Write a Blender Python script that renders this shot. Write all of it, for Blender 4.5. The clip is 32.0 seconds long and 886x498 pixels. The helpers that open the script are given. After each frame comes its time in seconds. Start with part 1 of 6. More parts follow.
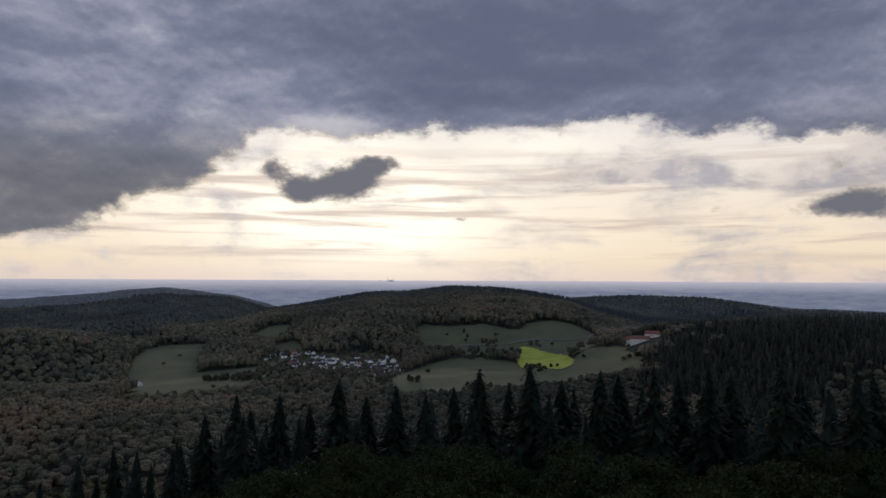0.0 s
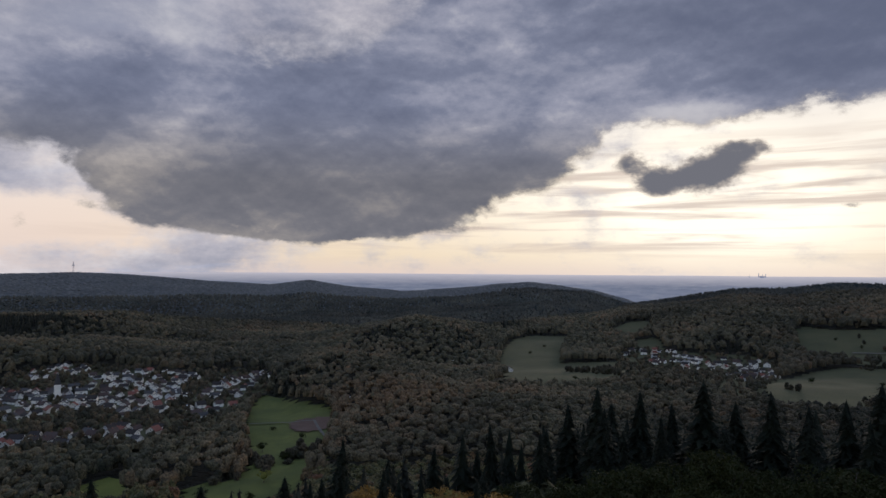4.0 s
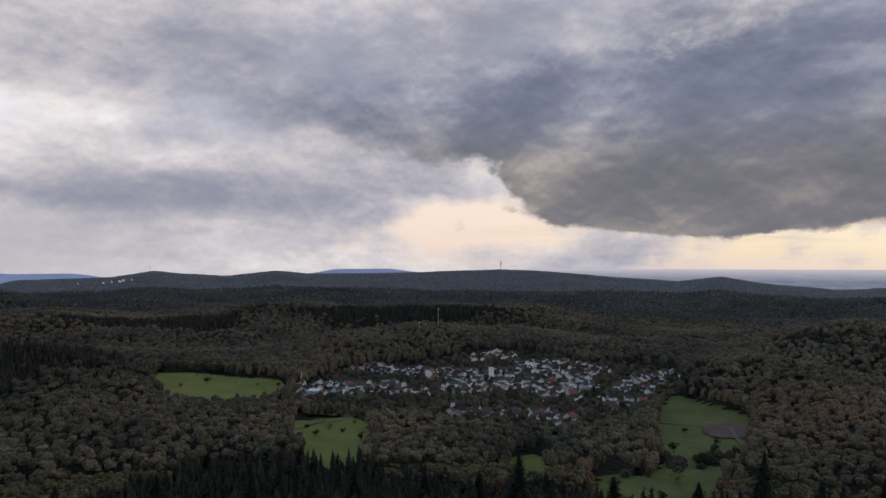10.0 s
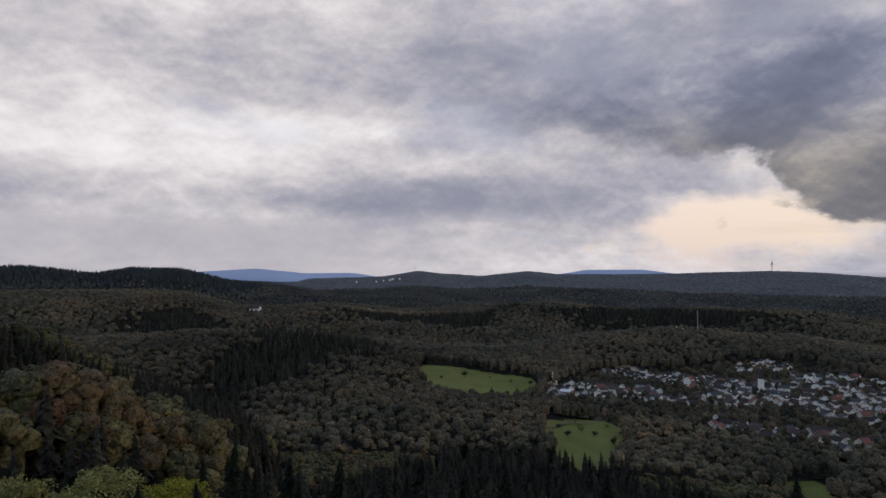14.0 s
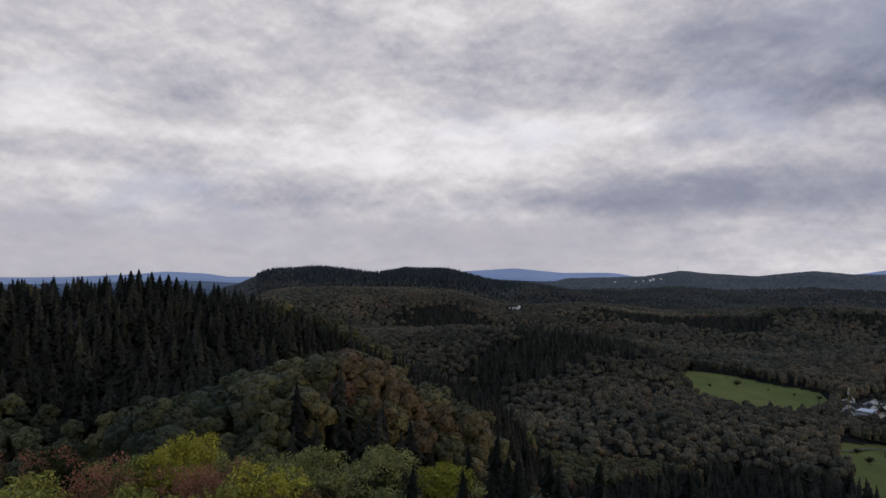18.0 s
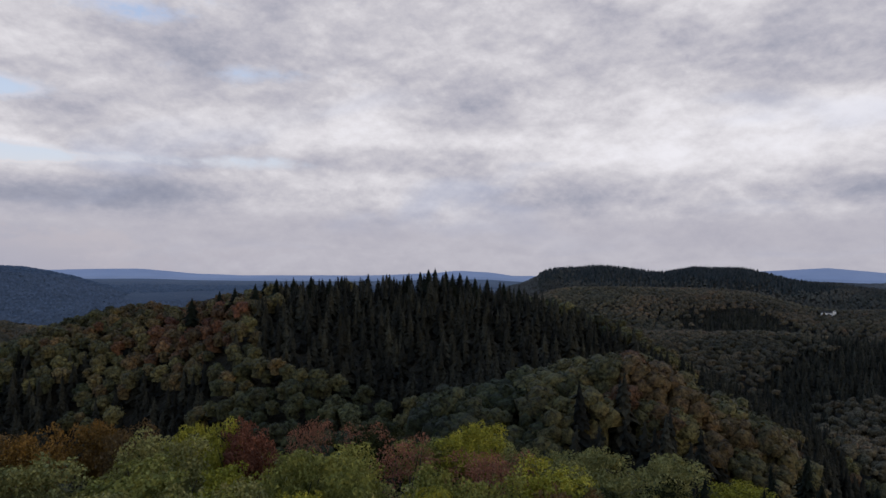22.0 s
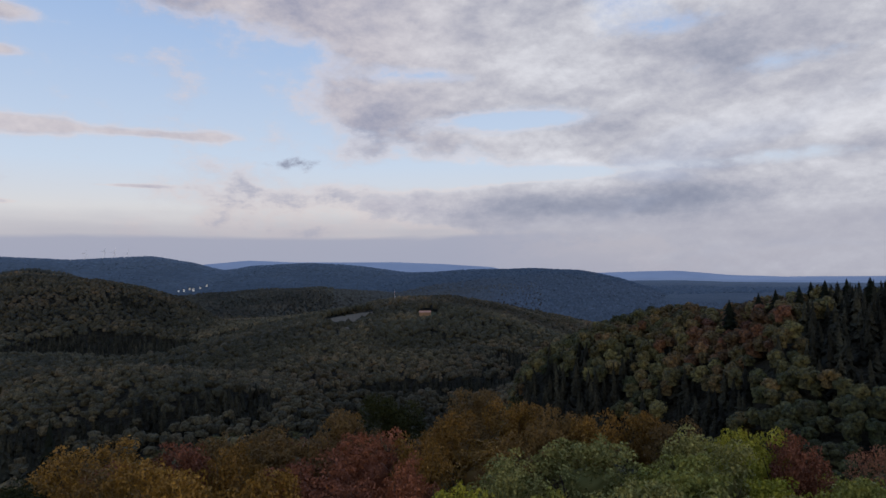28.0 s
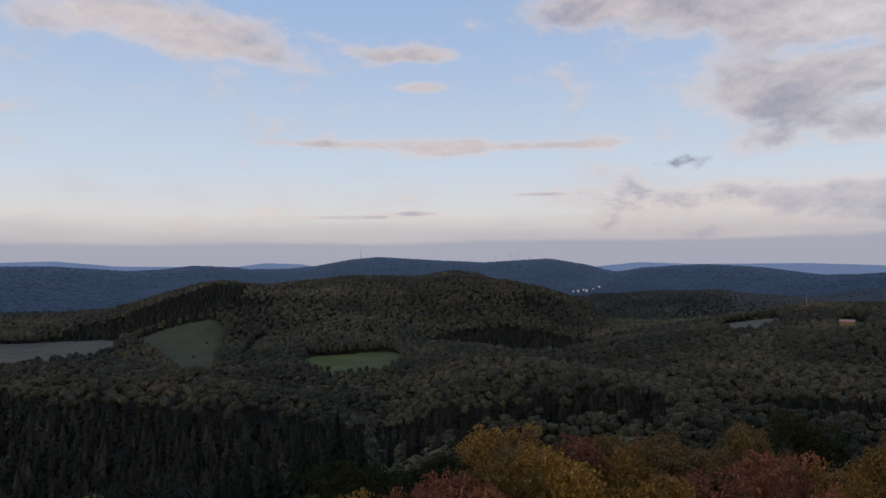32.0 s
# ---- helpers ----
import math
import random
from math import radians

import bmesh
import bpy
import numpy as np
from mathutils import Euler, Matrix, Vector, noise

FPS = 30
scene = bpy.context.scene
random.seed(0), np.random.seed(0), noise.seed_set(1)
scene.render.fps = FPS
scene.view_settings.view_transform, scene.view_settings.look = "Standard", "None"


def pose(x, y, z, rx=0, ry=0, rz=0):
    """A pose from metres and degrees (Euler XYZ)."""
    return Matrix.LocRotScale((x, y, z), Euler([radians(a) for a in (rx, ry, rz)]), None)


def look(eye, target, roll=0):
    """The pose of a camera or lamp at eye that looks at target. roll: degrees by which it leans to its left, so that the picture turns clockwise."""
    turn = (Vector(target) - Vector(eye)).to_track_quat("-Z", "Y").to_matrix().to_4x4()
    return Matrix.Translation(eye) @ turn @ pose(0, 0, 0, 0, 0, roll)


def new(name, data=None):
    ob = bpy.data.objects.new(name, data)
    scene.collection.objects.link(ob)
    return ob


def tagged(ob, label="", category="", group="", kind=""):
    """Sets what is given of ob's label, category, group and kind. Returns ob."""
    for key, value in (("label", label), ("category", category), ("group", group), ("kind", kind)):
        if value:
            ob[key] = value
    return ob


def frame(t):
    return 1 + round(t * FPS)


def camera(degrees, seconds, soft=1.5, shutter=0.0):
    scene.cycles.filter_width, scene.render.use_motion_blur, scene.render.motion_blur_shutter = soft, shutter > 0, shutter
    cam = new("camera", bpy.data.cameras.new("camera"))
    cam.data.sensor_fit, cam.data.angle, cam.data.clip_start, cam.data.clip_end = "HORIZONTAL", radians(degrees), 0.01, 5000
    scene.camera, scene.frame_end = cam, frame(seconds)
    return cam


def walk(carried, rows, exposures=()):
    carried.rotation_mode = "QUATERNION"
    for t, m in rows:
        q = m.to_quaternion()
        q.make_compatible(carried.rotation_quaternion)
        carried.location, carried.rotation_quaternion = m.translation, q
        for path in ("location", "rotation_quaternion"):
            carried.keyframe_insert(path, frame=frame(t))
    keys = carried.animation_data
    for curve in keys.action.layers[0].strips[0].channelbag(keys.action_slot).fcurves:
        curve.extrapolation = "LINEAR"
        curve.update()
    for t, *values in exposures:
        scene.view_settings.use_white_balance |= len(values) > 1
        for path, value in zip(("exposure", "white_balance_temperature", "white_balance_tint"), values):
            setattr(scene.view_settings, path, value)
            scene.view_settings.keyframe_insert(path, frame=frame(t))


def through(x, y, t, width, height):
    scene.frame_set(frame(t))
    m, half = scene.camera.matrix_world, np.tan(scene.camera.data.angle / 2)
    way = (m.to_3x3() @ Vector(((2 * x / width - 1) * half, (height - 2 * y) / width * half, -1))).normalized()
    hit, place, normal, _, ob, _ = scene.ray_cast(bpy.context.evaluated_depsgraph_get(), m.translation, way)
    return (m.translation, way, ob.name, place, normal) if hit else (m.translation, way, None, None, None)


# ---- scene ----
EYE = 36.0
cam = camera(67.83, 32.0)
# seconds, yaw, pitch, roll of the hovering camera
TURNS = [
    (0, 0.00, 2.73, 0.27),
    (0.5, 4.11, 2.67, 0.41),
    (1, 8.19, 2.62, 0.55),
    (1.5, 12.22, 2.56, 0.68),
    (2, 15.92, 2.51, 0.78),
    (2.5, 19.54, 2.46, 0.82),
    (3, 23.18, 2.38, 0.77),
    (3.5, 26.83, 2.22, 0.57),
    (5.5, 40.02, 2.00, 0.29),
    (6, 42.95, 1.85, 0.09),
    (6.5, 45.87, 1.80, 0.07),
    (7, 48.62, 1.80, 0.12),
    (7.5, 51.31, 1.80, 0.19),
    (8, 54.03, 1.76, 0.24),
    (8.5, 56.72, 1.72, 0.26),
    (9, 59.36, 1.69, 0.26),
    (9.5, 62.00, 1.67, 0.24),
    (10, 64.65, 1.65, 0.22),
    (10.5, 67.29, 1.63, 0.20),
    (11, 69.94, 1.62, 0.19),
    (11.5, 72.67, 1.61, 0.20),
    (12, 75.34, 1.60, 0.24),
    (12.5, 78.02, 1.61, 0.28),
    (13, 80.76, 1.62, 0.33),
    (13.5, 83.47, 1.62, 0.36),
    (14, 86.16, 1.60, 0.38),
    (14.5, 88.85, 1.56, 0.38),
    (16.5, 99.65, 1.51, 0.36),
    (17, 102.42, 1.48, 0.32),
    (17.5, 105.32, 1.47, 0.29),
    (18, 108.21, 1.45, 0.28),
    (18.5, 111.17, 1.43, 0.29),
    (19, 114.11, 1.41, 0.29),
    (19.5, 117.05, 1.39, 0.27),
    (20, 120.22, 1.37, 0.26),
    (20.5, 123.20, 1.36, 0.27),
    (21, 126.17, 1.36, 0.28),
    (21.5, 129.23, 1.35, 0.28),
    (22, 132.28, 1.31, 0.21),
    (22.5, 135.37, 1.27, 0.06),
    (23, 138.46, 1.24, -0.09),
    (23.5, 141.62, 1.24, -0.21),
    (24, 144.90, 1.27, -0.33),
    (24.5, 148.67, 1.31, -0.48),
    (25, 152.51, 1.37, -0.61),
    (25.5, 156.42, 1.47, -0.73),
    (27.5, 172.40, 1.60, -0.83),
    (28, 176.46, 1.72, -0.87),
    (28.5, 180.44, 1.82, -0.88),
    (29, 184.40, 1.91, -0.89),
    (29.5, 188.50, 2.01, -0.89),
    (30, 192.65, 2.10, -0.87),
    (30.5, 196.88, 2.17, -0.82),
    (31, 201.12, 2.22, -0.76),
    (31.5, 205.32, 2.27, -0.72),
    (32, 209.48, 2.32, -0.70),
]
walk(cam, [(t, pose(0, 0, EYE, 0, 0, yaw) @ pose(0, 0, 0, 90 + pitch) @ pose(0, 0, 0, 0, 0, roll)) for t, yaw, pitch, roll in TURNS],
     [(0, -0.02, 6500, 13), (3, -0.02, 6500, 13), (6, 0.06, 6580, 12), (8, 0.1, 6720, 12), (12, 0.1, 6760, 12), (14, 0.04, 6680, 12), (18, 0.0, 6540, 11), (22, 0.0, 6420, 12), (25, 0.03, 6280, 12), (28, -0.06, 6180, 10), (30, -0.12, 6250, 9), (32, -0.08, 6450, 10)])

# ---- world ----
SUN_AZ, SUN_EL = 7.0, 5.6
world = bpy.data.worlds.new("world")
scene.world = world
world.use_nodes = True


class Nodes:
    """A thin hand for wiring nodes in code."""

    def __init__(self, tree):
        self.tree = tree
        tree.nodes.clear()

    def add(self, kind, **values):
        n = self.tree.nodes.new(kind)
        for key, value in values.items():
            setattr(n, key, value)
        return n

    def put(self, socket, value):
        if hasattr(value, "is_output"):
            self.tree.links.new(value, socket)
        elif value is not None:
            socket.default_value = value

    def math(self, op, a, b=None, c=None, clamp=False):
        n = self.add("ShaderNodeMath", operation=op, use_clamp=clamp)
        for s, v in zip(n.inputs, (a, b, c)):
            self.put(s, v)
        return n.outputs[0]

    def vmath(self, op, a, b=None, scale=None):
        n = self.add("ShaderNodeVectorMath", operation=op)
        self.put(n.inputs[0], a)
        self.put(n.inputs[1], b)
        if scale is not None:
            self.put(n.inputs["Scale"], scale)
        return n.outputs["Value"] if op in ("LENGTH", "DOT_PRODUCT", "DISTANCE") else n.outputs["Vector"]

    def xyz(self, x, y, z=0.0):
        n = self.add("ShaderNodeCombineXYZ")
        for s, v in zip(n.inputs, (x, y, z)):
            self.put(s, v)
        return n.outputs[0]

    def noise(self, at, scale, detail=4.0, rough=0.55, distortion=0.0):
        n = self.add("ShaderNodeTexNoise")
        self.put(n.inputs["Vector"], at)
        for key, v in (("Scale", scale), ("Detail", detail), ("Roughness", rough), ("Distortion", distortion)):
            n.inputs[key].default_value = v
        return n.outputs["Fac"]

    def span(self, v, a, b, c=0.0, d=1.0, kind="SMOOTHSTEP"):
        n = self.add("ShaderNodeMapRange", interpolation_type=kind)
        for s, x in zip(n.inputs, (v, a, b, c, d)):
            self.put(s, x)
        return n.outputs[0]

    def mix(self, f, a, b, blend="MIX"):
        n = self.add("ShaderNodeMix", data_type="RGBA", blend_type=blend)
        self.put(n.inputs[0], f)
        self.put(n.inputs[6], a)
        self.put(n.inputs[7], b)
        return n.outputs[2]

    def ramp(self, f, stops):
        n = self.add("ShaderNodeValToRGB")
        self.put(n.inputs[0], f)
        e = n.color_ramp.elements
        while len(e) < len(stops):
            e.new(0.5)
        for el, (at, colour) in zip(e, stops):
            el.position, el.color = at, colour
        return n.outputs[0]


def rgb(r, g, b):
    """A display colour (0 to 255) as linear light."""
    lin = [(c / 12.92 if c <= 0.04045 else ((c + 0.055) / 1.055) ** 2.4) for c in (r / 255, g / 255, b / 255)]
    return (*lin, 1.0)


def build_sky():
    k = Nodes(world.node_tree)
    way = k.add("ShaderNodeTexCoord").outputs["Generated"]
    sep = k.add("ShaderNodeSeparateXYZ")
    k.put(sep.inputs[0], way)
    x, y, z = sep.outputs
    az0 = k.math("MULTIPLY", k.math("ARCTAN2", k.math("MULTIPLY", x, -1.0), y), 57.29578)
    az = k.math("ADD", az0, k.math("MULTIPLY", k.math("LESS_THAN", az0, -80.0), 360.0))
    el = k.math("MULTIPLY", k.math("ARCSINE", z), 57.29578)
    polar_at = k.xyz(az, el)
    # billows: finer towards the horizon, as on a level sheet of cloud seen at a slant
    zz = k.math("ADD", k.math("MAXIMUM", z, 0.0), 0.16)
    sheet = k.xyz(k.math("DIVIDE", x, zz), k.math("DIVIDE", y, zz))
    flat = k.vmath("MULTIPLY", way, (1.0, 1.0, 3.2))
    n_big = k.noise(sheet, 1.3, 6.0, 0.55, 0.3)
    n_mid = k.noise(sheet, 3.4, 7.0, 0.6, 0.4)
    n_puff = k.noise(k.vmath("MULTIPLY", way, (1.0, 1.0, 1.7)), 9.0, 8.0, 0.62, 0.2)
    n_fine = k.noise(k.vmath("MULTIPLY", way, (1.0, 1.0, 1.6)), 34.0, 6.0, 0.65)
    n_streak = k.noise(flat, 6.0, 5.0, 0.55, 0.5)
    # rolls and lumps, each also a little higher up, for their lit tops and dim bases
    rolls = k.vmath("MULTIPLY", way, (1.0, 1.0, 2.6))
    lumps = k.vmath("MULTIPLY", way, (1.0, 1.0, 1.6))
    n_soft = k.noise(k.vmath("MULTIPLY", way, (1.0, 1.0, 1.8)), 6.0, 3.5, 0.48, 0.3)
    n_roll = k.noise(rolls, 5.6, 8.0, 0.6, 0.1)
    roll_top = k.math("SUBTRACT", n_roll, k.noise(k.vmath("ADD", rolls, (0.0, 0.0, 0.045)), 5.6, 8.0, 0.6, 0.1))
    n_lump = k.noise(lumps, 12.0, 8.0, 0.62, 0.1)
    lump_top = k.math("SUBTRACT", n_lump, k.noise(k.vmath("ADD", lumps, (0.0, 0.0, 0.014)), 12.0, 8.0, 0.62, 0.1))
    n_band = k.noise(k.vmath("MULTIPLY", way, (1.0, 1.0, 7.0)), 3.4, 3.5, 0.5, 0.5)

    def blobs(rows, start=0.0):
        acc = start
        for a, e, ra, re, w in rows:
            v = k.add("ShaderNodeVectorMath", operation="MULTIPLY_ADD")
            k.put(v.inputs[0], polar_at)
            v.inputs[1].default_value, v.inputs[2].default_value = (1 / ra, 1 / re, 0), (-a / ra, -e / re, 0)
            d = k.vmath("DOT_PRODUCT", v.outputs[0], v.outputs[0])
            acc = k.math("MULTIPLY_ADD", k.math("POWER", 0.4, d), w, acc)
        return acc

    def plus(*terms):
        """Sum of (socket, weight) and a constant at the end."""
        acc = terms[-1]
        for s, w in terms[:-1]:
            acc = k.math("MULTIPLY_ADD", s, w, acc)
        return acc

    # clear air: cream and gold in the west, pale blue in the east
    elf = k.span(el, 0.0, 40.0, kind="LINEAR")
    east = k.ramp(elf, [(0.0, rgb(176, 174, 186)), (0.07, rgb(216, 208, 204)), (0.13, rgb(222, 219, 217)), (0.22, rgb(206, 218, 232)), (0.5, rgb(168, 192, 226)), (1.0, rgb(120, 155, 205))])
    west = k.ramp(elf, [(0.0, rgb(226, 208, 196)), (0.04, rgb(238, 220, 192)), (0.12, rgb(246, 231, 206)), (0.25, rgb(242, 235, 224)), (0.4, rgb(230, 228, 226)), (0.7, rgb(200, 206, 220)), (1.0, rgb(150, 168, 205))])
    south = k.ramp(elf, [(0.0, rgb(212, 200, 198)), (0.05, rgb(236, 217, 203)), (0.14, rgb(240, 224, 211)), (0.3, rgb(222, 219, 221)), (0.6, rgb(192, 200, 216)), (1.0, rgb(150, 170, 206))])
    west = k.mix(k.span(az, 36.0, 66.0), west, south)
    clear = k.mix(k.span(plus((n_band, 30.0), (az, 1.0), -15.0), 55.0, 120.0), west, east)
    glow = blobs([(7, 5.6, 8, 3.2, 1.2), (7, 7, 18, 6.0, 0.55), (9, 11, 5, 1.6, 0.35), (-9, 11.6, 6, 1.6, 0.35), (22, 6.5, 8, 3, 0.25), (2, 3, 30, 2.4, 0.12)])
    clear = k.mix(k.math("MULTIPLY", glow, 0.95, clamp=True), clear, (1.25, 1.17, 0.98, 1))
    # thin grey and cream bars low in the west
    bars = k.math("MULTIPLY", k.span(k.noise(k.vmath("MULTIPLY", way, (1.0, 1.0, 16.0)), 3.6, 5.0, 0.55, 0.4), 0.46, 0.68), k.span(k.math("ABSOLUTE", k.math("ADD", az, -5.0)), 62.0, 40.0))
    bars = k.math("MULTIPLY", bars, k.math("MULTIPLY", k.span(el, 0.5, 3.0), k.span(el, 13.0, 8.0)))
    sky = k.mix(k.math("MULTIPLY", bars, 0.8), clear, rgb(206, 190, 178))
    streak_w = k.math("ADD", n_streak, blobs([(-24, 8.2, 10, 1.6, 0.16), (-15, 9.5, 9, 1.5, 0.12), (-32, 10.0, 8, 2.0, 0.1)]))
    streaks = k.math("MULTIPLY", k.span(streak_w, 0.44, 0.70), k.span(az, 4.0, -12.0))
    sky = k.mix(k.math("MULTIPLY", streaks, 0.85), sky, k.mix(k.span(n_lump, 0.4, 0.62), rgb(214, 205, 198), rgb(158, 158, 166)))

    # pale broken sheet over the south and east
    cover = blobs([(46, 22, 16, 5, 0.6), (92, 10, 38, 18, 0.52), (135, 14, 32, 14, 0.42), (62, 22, 20, 8, 0.3), (168, 16.5, 14, 4.0, 0.34), (160, 10.2, 16, 1.9, 0.34), (163, 5.6, 18, 1.7, 0.62), (182, 14, 7, 1.6, 0.22), (175, 20, 10, 3.2, 0.34), (130, 4, 30, 3.0, 0.2),
                   (235, 20.0, 8, 1.5, 0.42), (228, 18.4, 5, 0.8, 0.3), (212, 18.7, 4.5, 0.5, 0.36), (211, 16.1, 2.6, 0.38, 0.34), (209, 11.0, 4.5, 0.7, 0.40), (217, 11.3, 8, 0.3, 0.28), (200, 11.0, 6, 0.3, 0.26), (195.5, 11.0, 1.5, 0.5, 0.34), (217.5, 5.1, 3.2, 0.15, 0.4), (211.7, 5.4, 2.2, 0.2, 0.4), (202, 6.9, 2.2, 0.13, 0.36), (190, 22, 10, 2.5, 0.3),
                   (63, 3.8, 6, 1.8, -0.45), (147, 8.6, 10, 0.9, -0.34), (162, 8.0, 12, 0.7, -0.24), (125, 12.8, 9, 1.0, -0.22), (150, 15.5, 9, 1.2, -0.3), (168, 12.6, 9, 0.9, -0.4), (176, 16.4, 6, 0.8, -0.3), (158, 19, 5, 1.2, -0.35), (176, 8.0, 8, 0.9, -0.25), (104, 13.2, 4, 0.8, -0.1)])
    dens = plus((n_big, 0.3), (n_roll, 0.75), (n_lump, 0.6), (n_fine, 0.25), (n_streak, 0.15), (cover, 1.2), -1.16)
    sheet_mask = k.span(dens, -0.14, 0.24)
    shade = blobs([(80, 15, 13, 6, 0.1), (88, 9, 10, 4, 0.08), (75, 5, 6, 2.5, 0.18), (70, 12, 11, 6, 0.16), (58, 19, 10, 3, 0.2), (88, 16, 9, 2.2, 0.2), (92, 5.0, 14, 1.3, 0.16), (76, 17, 8, 3, 0.12), (93, 11.5, 7, 1.0, -0.16), (86, 8.6, 8, 0.8, -0.14), (54, 21, 20, 5, 0.12), (66, 15.5, 10, 4, 0.2), (106, 11, 13, 2.2, -0.22), (114, 8.6, 12, 1.2, -0.16), (88, 9.4, 8, 1.0, -0.12), (135, 10.5, 10, 1.0, -0.14), (140, 18, 14, 4, 0.10), (163, 5.4, 16, 1.4, 0.34), (168, 16.5, 12, 3, 0.06), (118, 5.6, 14, 1.2, 0.10), (86, 6.0, 14, 1.5, 0.14), (100, 17, 14, 2.5, 0.06), (215, 12, 30, 12, -0.12)])
    body = k.span(plus((n_roll, 0.95), (n_lump, 0.45), (n_big, 0.3), (roll_top, -0.7), (lump_top, -0.8), (shade, 1.0), -0.745), -0.30, 0.66)
    pale = k.ramp(body, [(0.0, rgb(238, 237, 241)), (0.14, rgb(224, 222, 225)), (0.36, rgb(202, 200, 205)), (0.56, rgb(183, 182, 191)), (0.76, rgb(162, 164, 177)), (1.0, rgb(137, 142, 160))])
    tinge = k.span(k.noise(sheet, 0.9, 3.0, 0.5, 0.6), 0.54, 0.72)
    pale = k.mix(k.math("MULTIPLY", tinge, 0.38), pale, rgb(172, 182, 206))
    lilac = k.ramp(body, [(0.0, rgb(226, 217, 216)), (0.36, rgb(200, 193, 198)), (0.7, rgb(160, 160, 177)), (1.0, rgb(138, 141, 163))])
    pale = k.mix(k.span(az, 165.0, 190.0), pale, lilac)
    sunlit = k.math("MULTIPLY", k.span(k.math("ABSOLUTE", k.math("ADD", dens, -0.02)), 0.12, 0.0), k.span(az, 140.0, 175.0))
    pale = k.mix(k.math("MULTIPLY", sunlit, 0.55), pale, rgb(240, 216, 204))
    sky = k.mix(sheet_mask, sky, pale)
    # lilac bank lying on the horizon, warm towards the sunset
    bank = k.math("MULTIPLY", k.span(plus((n_band, 3.0), (el, 1.0), -1.5), 5.5, 2.2), k.span(az, 72.0, 100.0))
    sky = k.mix(k.math("MULTIPLY", bank, 0.7), sky, rgb(176, 174, 184))
    low = k.math("MULTIPLY", k.span(plus((n_band, 1.2), (el, 1.0), -0.6), 3.1, 2.6), k.span(az, 160.0, 176.0))
    sky = k.mix(k.math("MULTIPLY", low, 0.8), sky, rgb(166, 168, 184))
    # the dark deck in the west with its hanging belly
    deck = blobs([(-30, 19, 22, 6.5, 0.9), (-5, 19.5, 22, 5.5, 1.0), (18, 20, 16, 7, 0.7), (28, 13, 10, 5.5, 0.75), (40, 13, 13, 6, 0.75), (38, 8.5, 11, 3.6, 0.75), (40, 4.2, 11, 1.5, 0.72), (48, 5.5, 7, 2.3, 0.72), (54.2, 6.4, 3.2, 2.3, 0.7),
                  (58, 14.5, 10, 4.2, 0.65), (70, 13.4, 9, 3.2, 0.62), (78, 12.5, 6, 2.6, 0.3), (48, 20, 12, 4, 0.25), (63, 11.0, 7, 2.6, 0.4), (56.6, 9.0, 3, 2.2, 0.3), (68, 9.0, 6, 1.6, 0.2), (33, 24, 50, 5, 0.3), (-32, 12.5, 12, 2.2, 0.35), (7, 13.5, 10, 1.6, 0.3), (26, 10, 6, 2.5, 0.4), (30, 6.0, 3.5, 1.2, 0.3)])
    rag = plus((n_puff, 1.35), (n_fine, 0.36), (n_soft, 0.7), -1.21)
    deck_d = plus((deck, 1.35), (rag, 1.0), -0.66)
    soft = k.math("MULTIPLY", k.span(az, 58.0, 72.0), k.span(el, 6.0, 10.0))
    soft = k.math("MAXIMUM", soft, k.math("MULTIPLY", k.span(el, 15.0, 20.0), k.span(az, 20.0, 45.0)))
    deck_mask = k.span(deck_d, k.math("MULTIPLY_ADD", soft, -0.22, -0.06), k.math("MULTIPLY_ADD", soft, 0.40, 0.20))
    core = blobs([(52, 12, 12, 8, 0.07), (50, 6, 7, 3, -0.10), (48, 18, 8, 4, -0.12), (-12, 18, 26, 5, -0.16), (25, 15, 8, 4, 0.07), (17, 13, 6, 3, 0.08), (42, 6, 9, 2.6, 0.02), (42, 11, 12, 4, -0.04), (42, 18, 15, 3.2, 0.07), (56, 21, 18, 3.0, 0.16), (52, 19, 4, 1.4, 0.2), (67, 17, 7, 3, 0.04), (60, 15, 12, 4, -0.06), (-26, 14.5, 8, 2.0, 0.1), (8, 13.2, 6, 1.0, 0.16), (-10, 21, 14, 2, -0.06), (66, 12, 7, 2.5, 0.05), (-30, 18, 12, 3, 0.10)])
    lump = k.span(plus((n_soft, 0.62), (n_roll, 0.16), (n_lump, 0.08), (lump_top, 0.35), (roll_top, 0.25), (core, 1.0), -0.42), -0.24, 0.34)
    high = k.span(el, 7.0, 15.0)
    grey = k.ramp(lump, [(0.0, rgb(98, 101, 111)), (0.4, rgb(117, 118, 125)), (0.7, rgb(143, 140, 140)), (1.0, rgb(180, 173, 166))])
    blue = k.ramp(lump, [(0.0, rgb(97, 105, 127)), (0.4, rgb(121, 128, 149)), (0.7, rgb(150, 154, 171)), (1.0, rgb(192, 193, 200))])
    dark = k.mix(high, grey, blue)
    rim = k.math("MULTIPLY", k.span(deck_d, 0.3, 0.02), k.span(glow, 0.05, 0.5))
    dark = k.mix(k.math("MULTIPLY", rim, 0.6), dark, rgb(236, 222, 196))
    sky = k.mix(deck_mask, sky, dark)
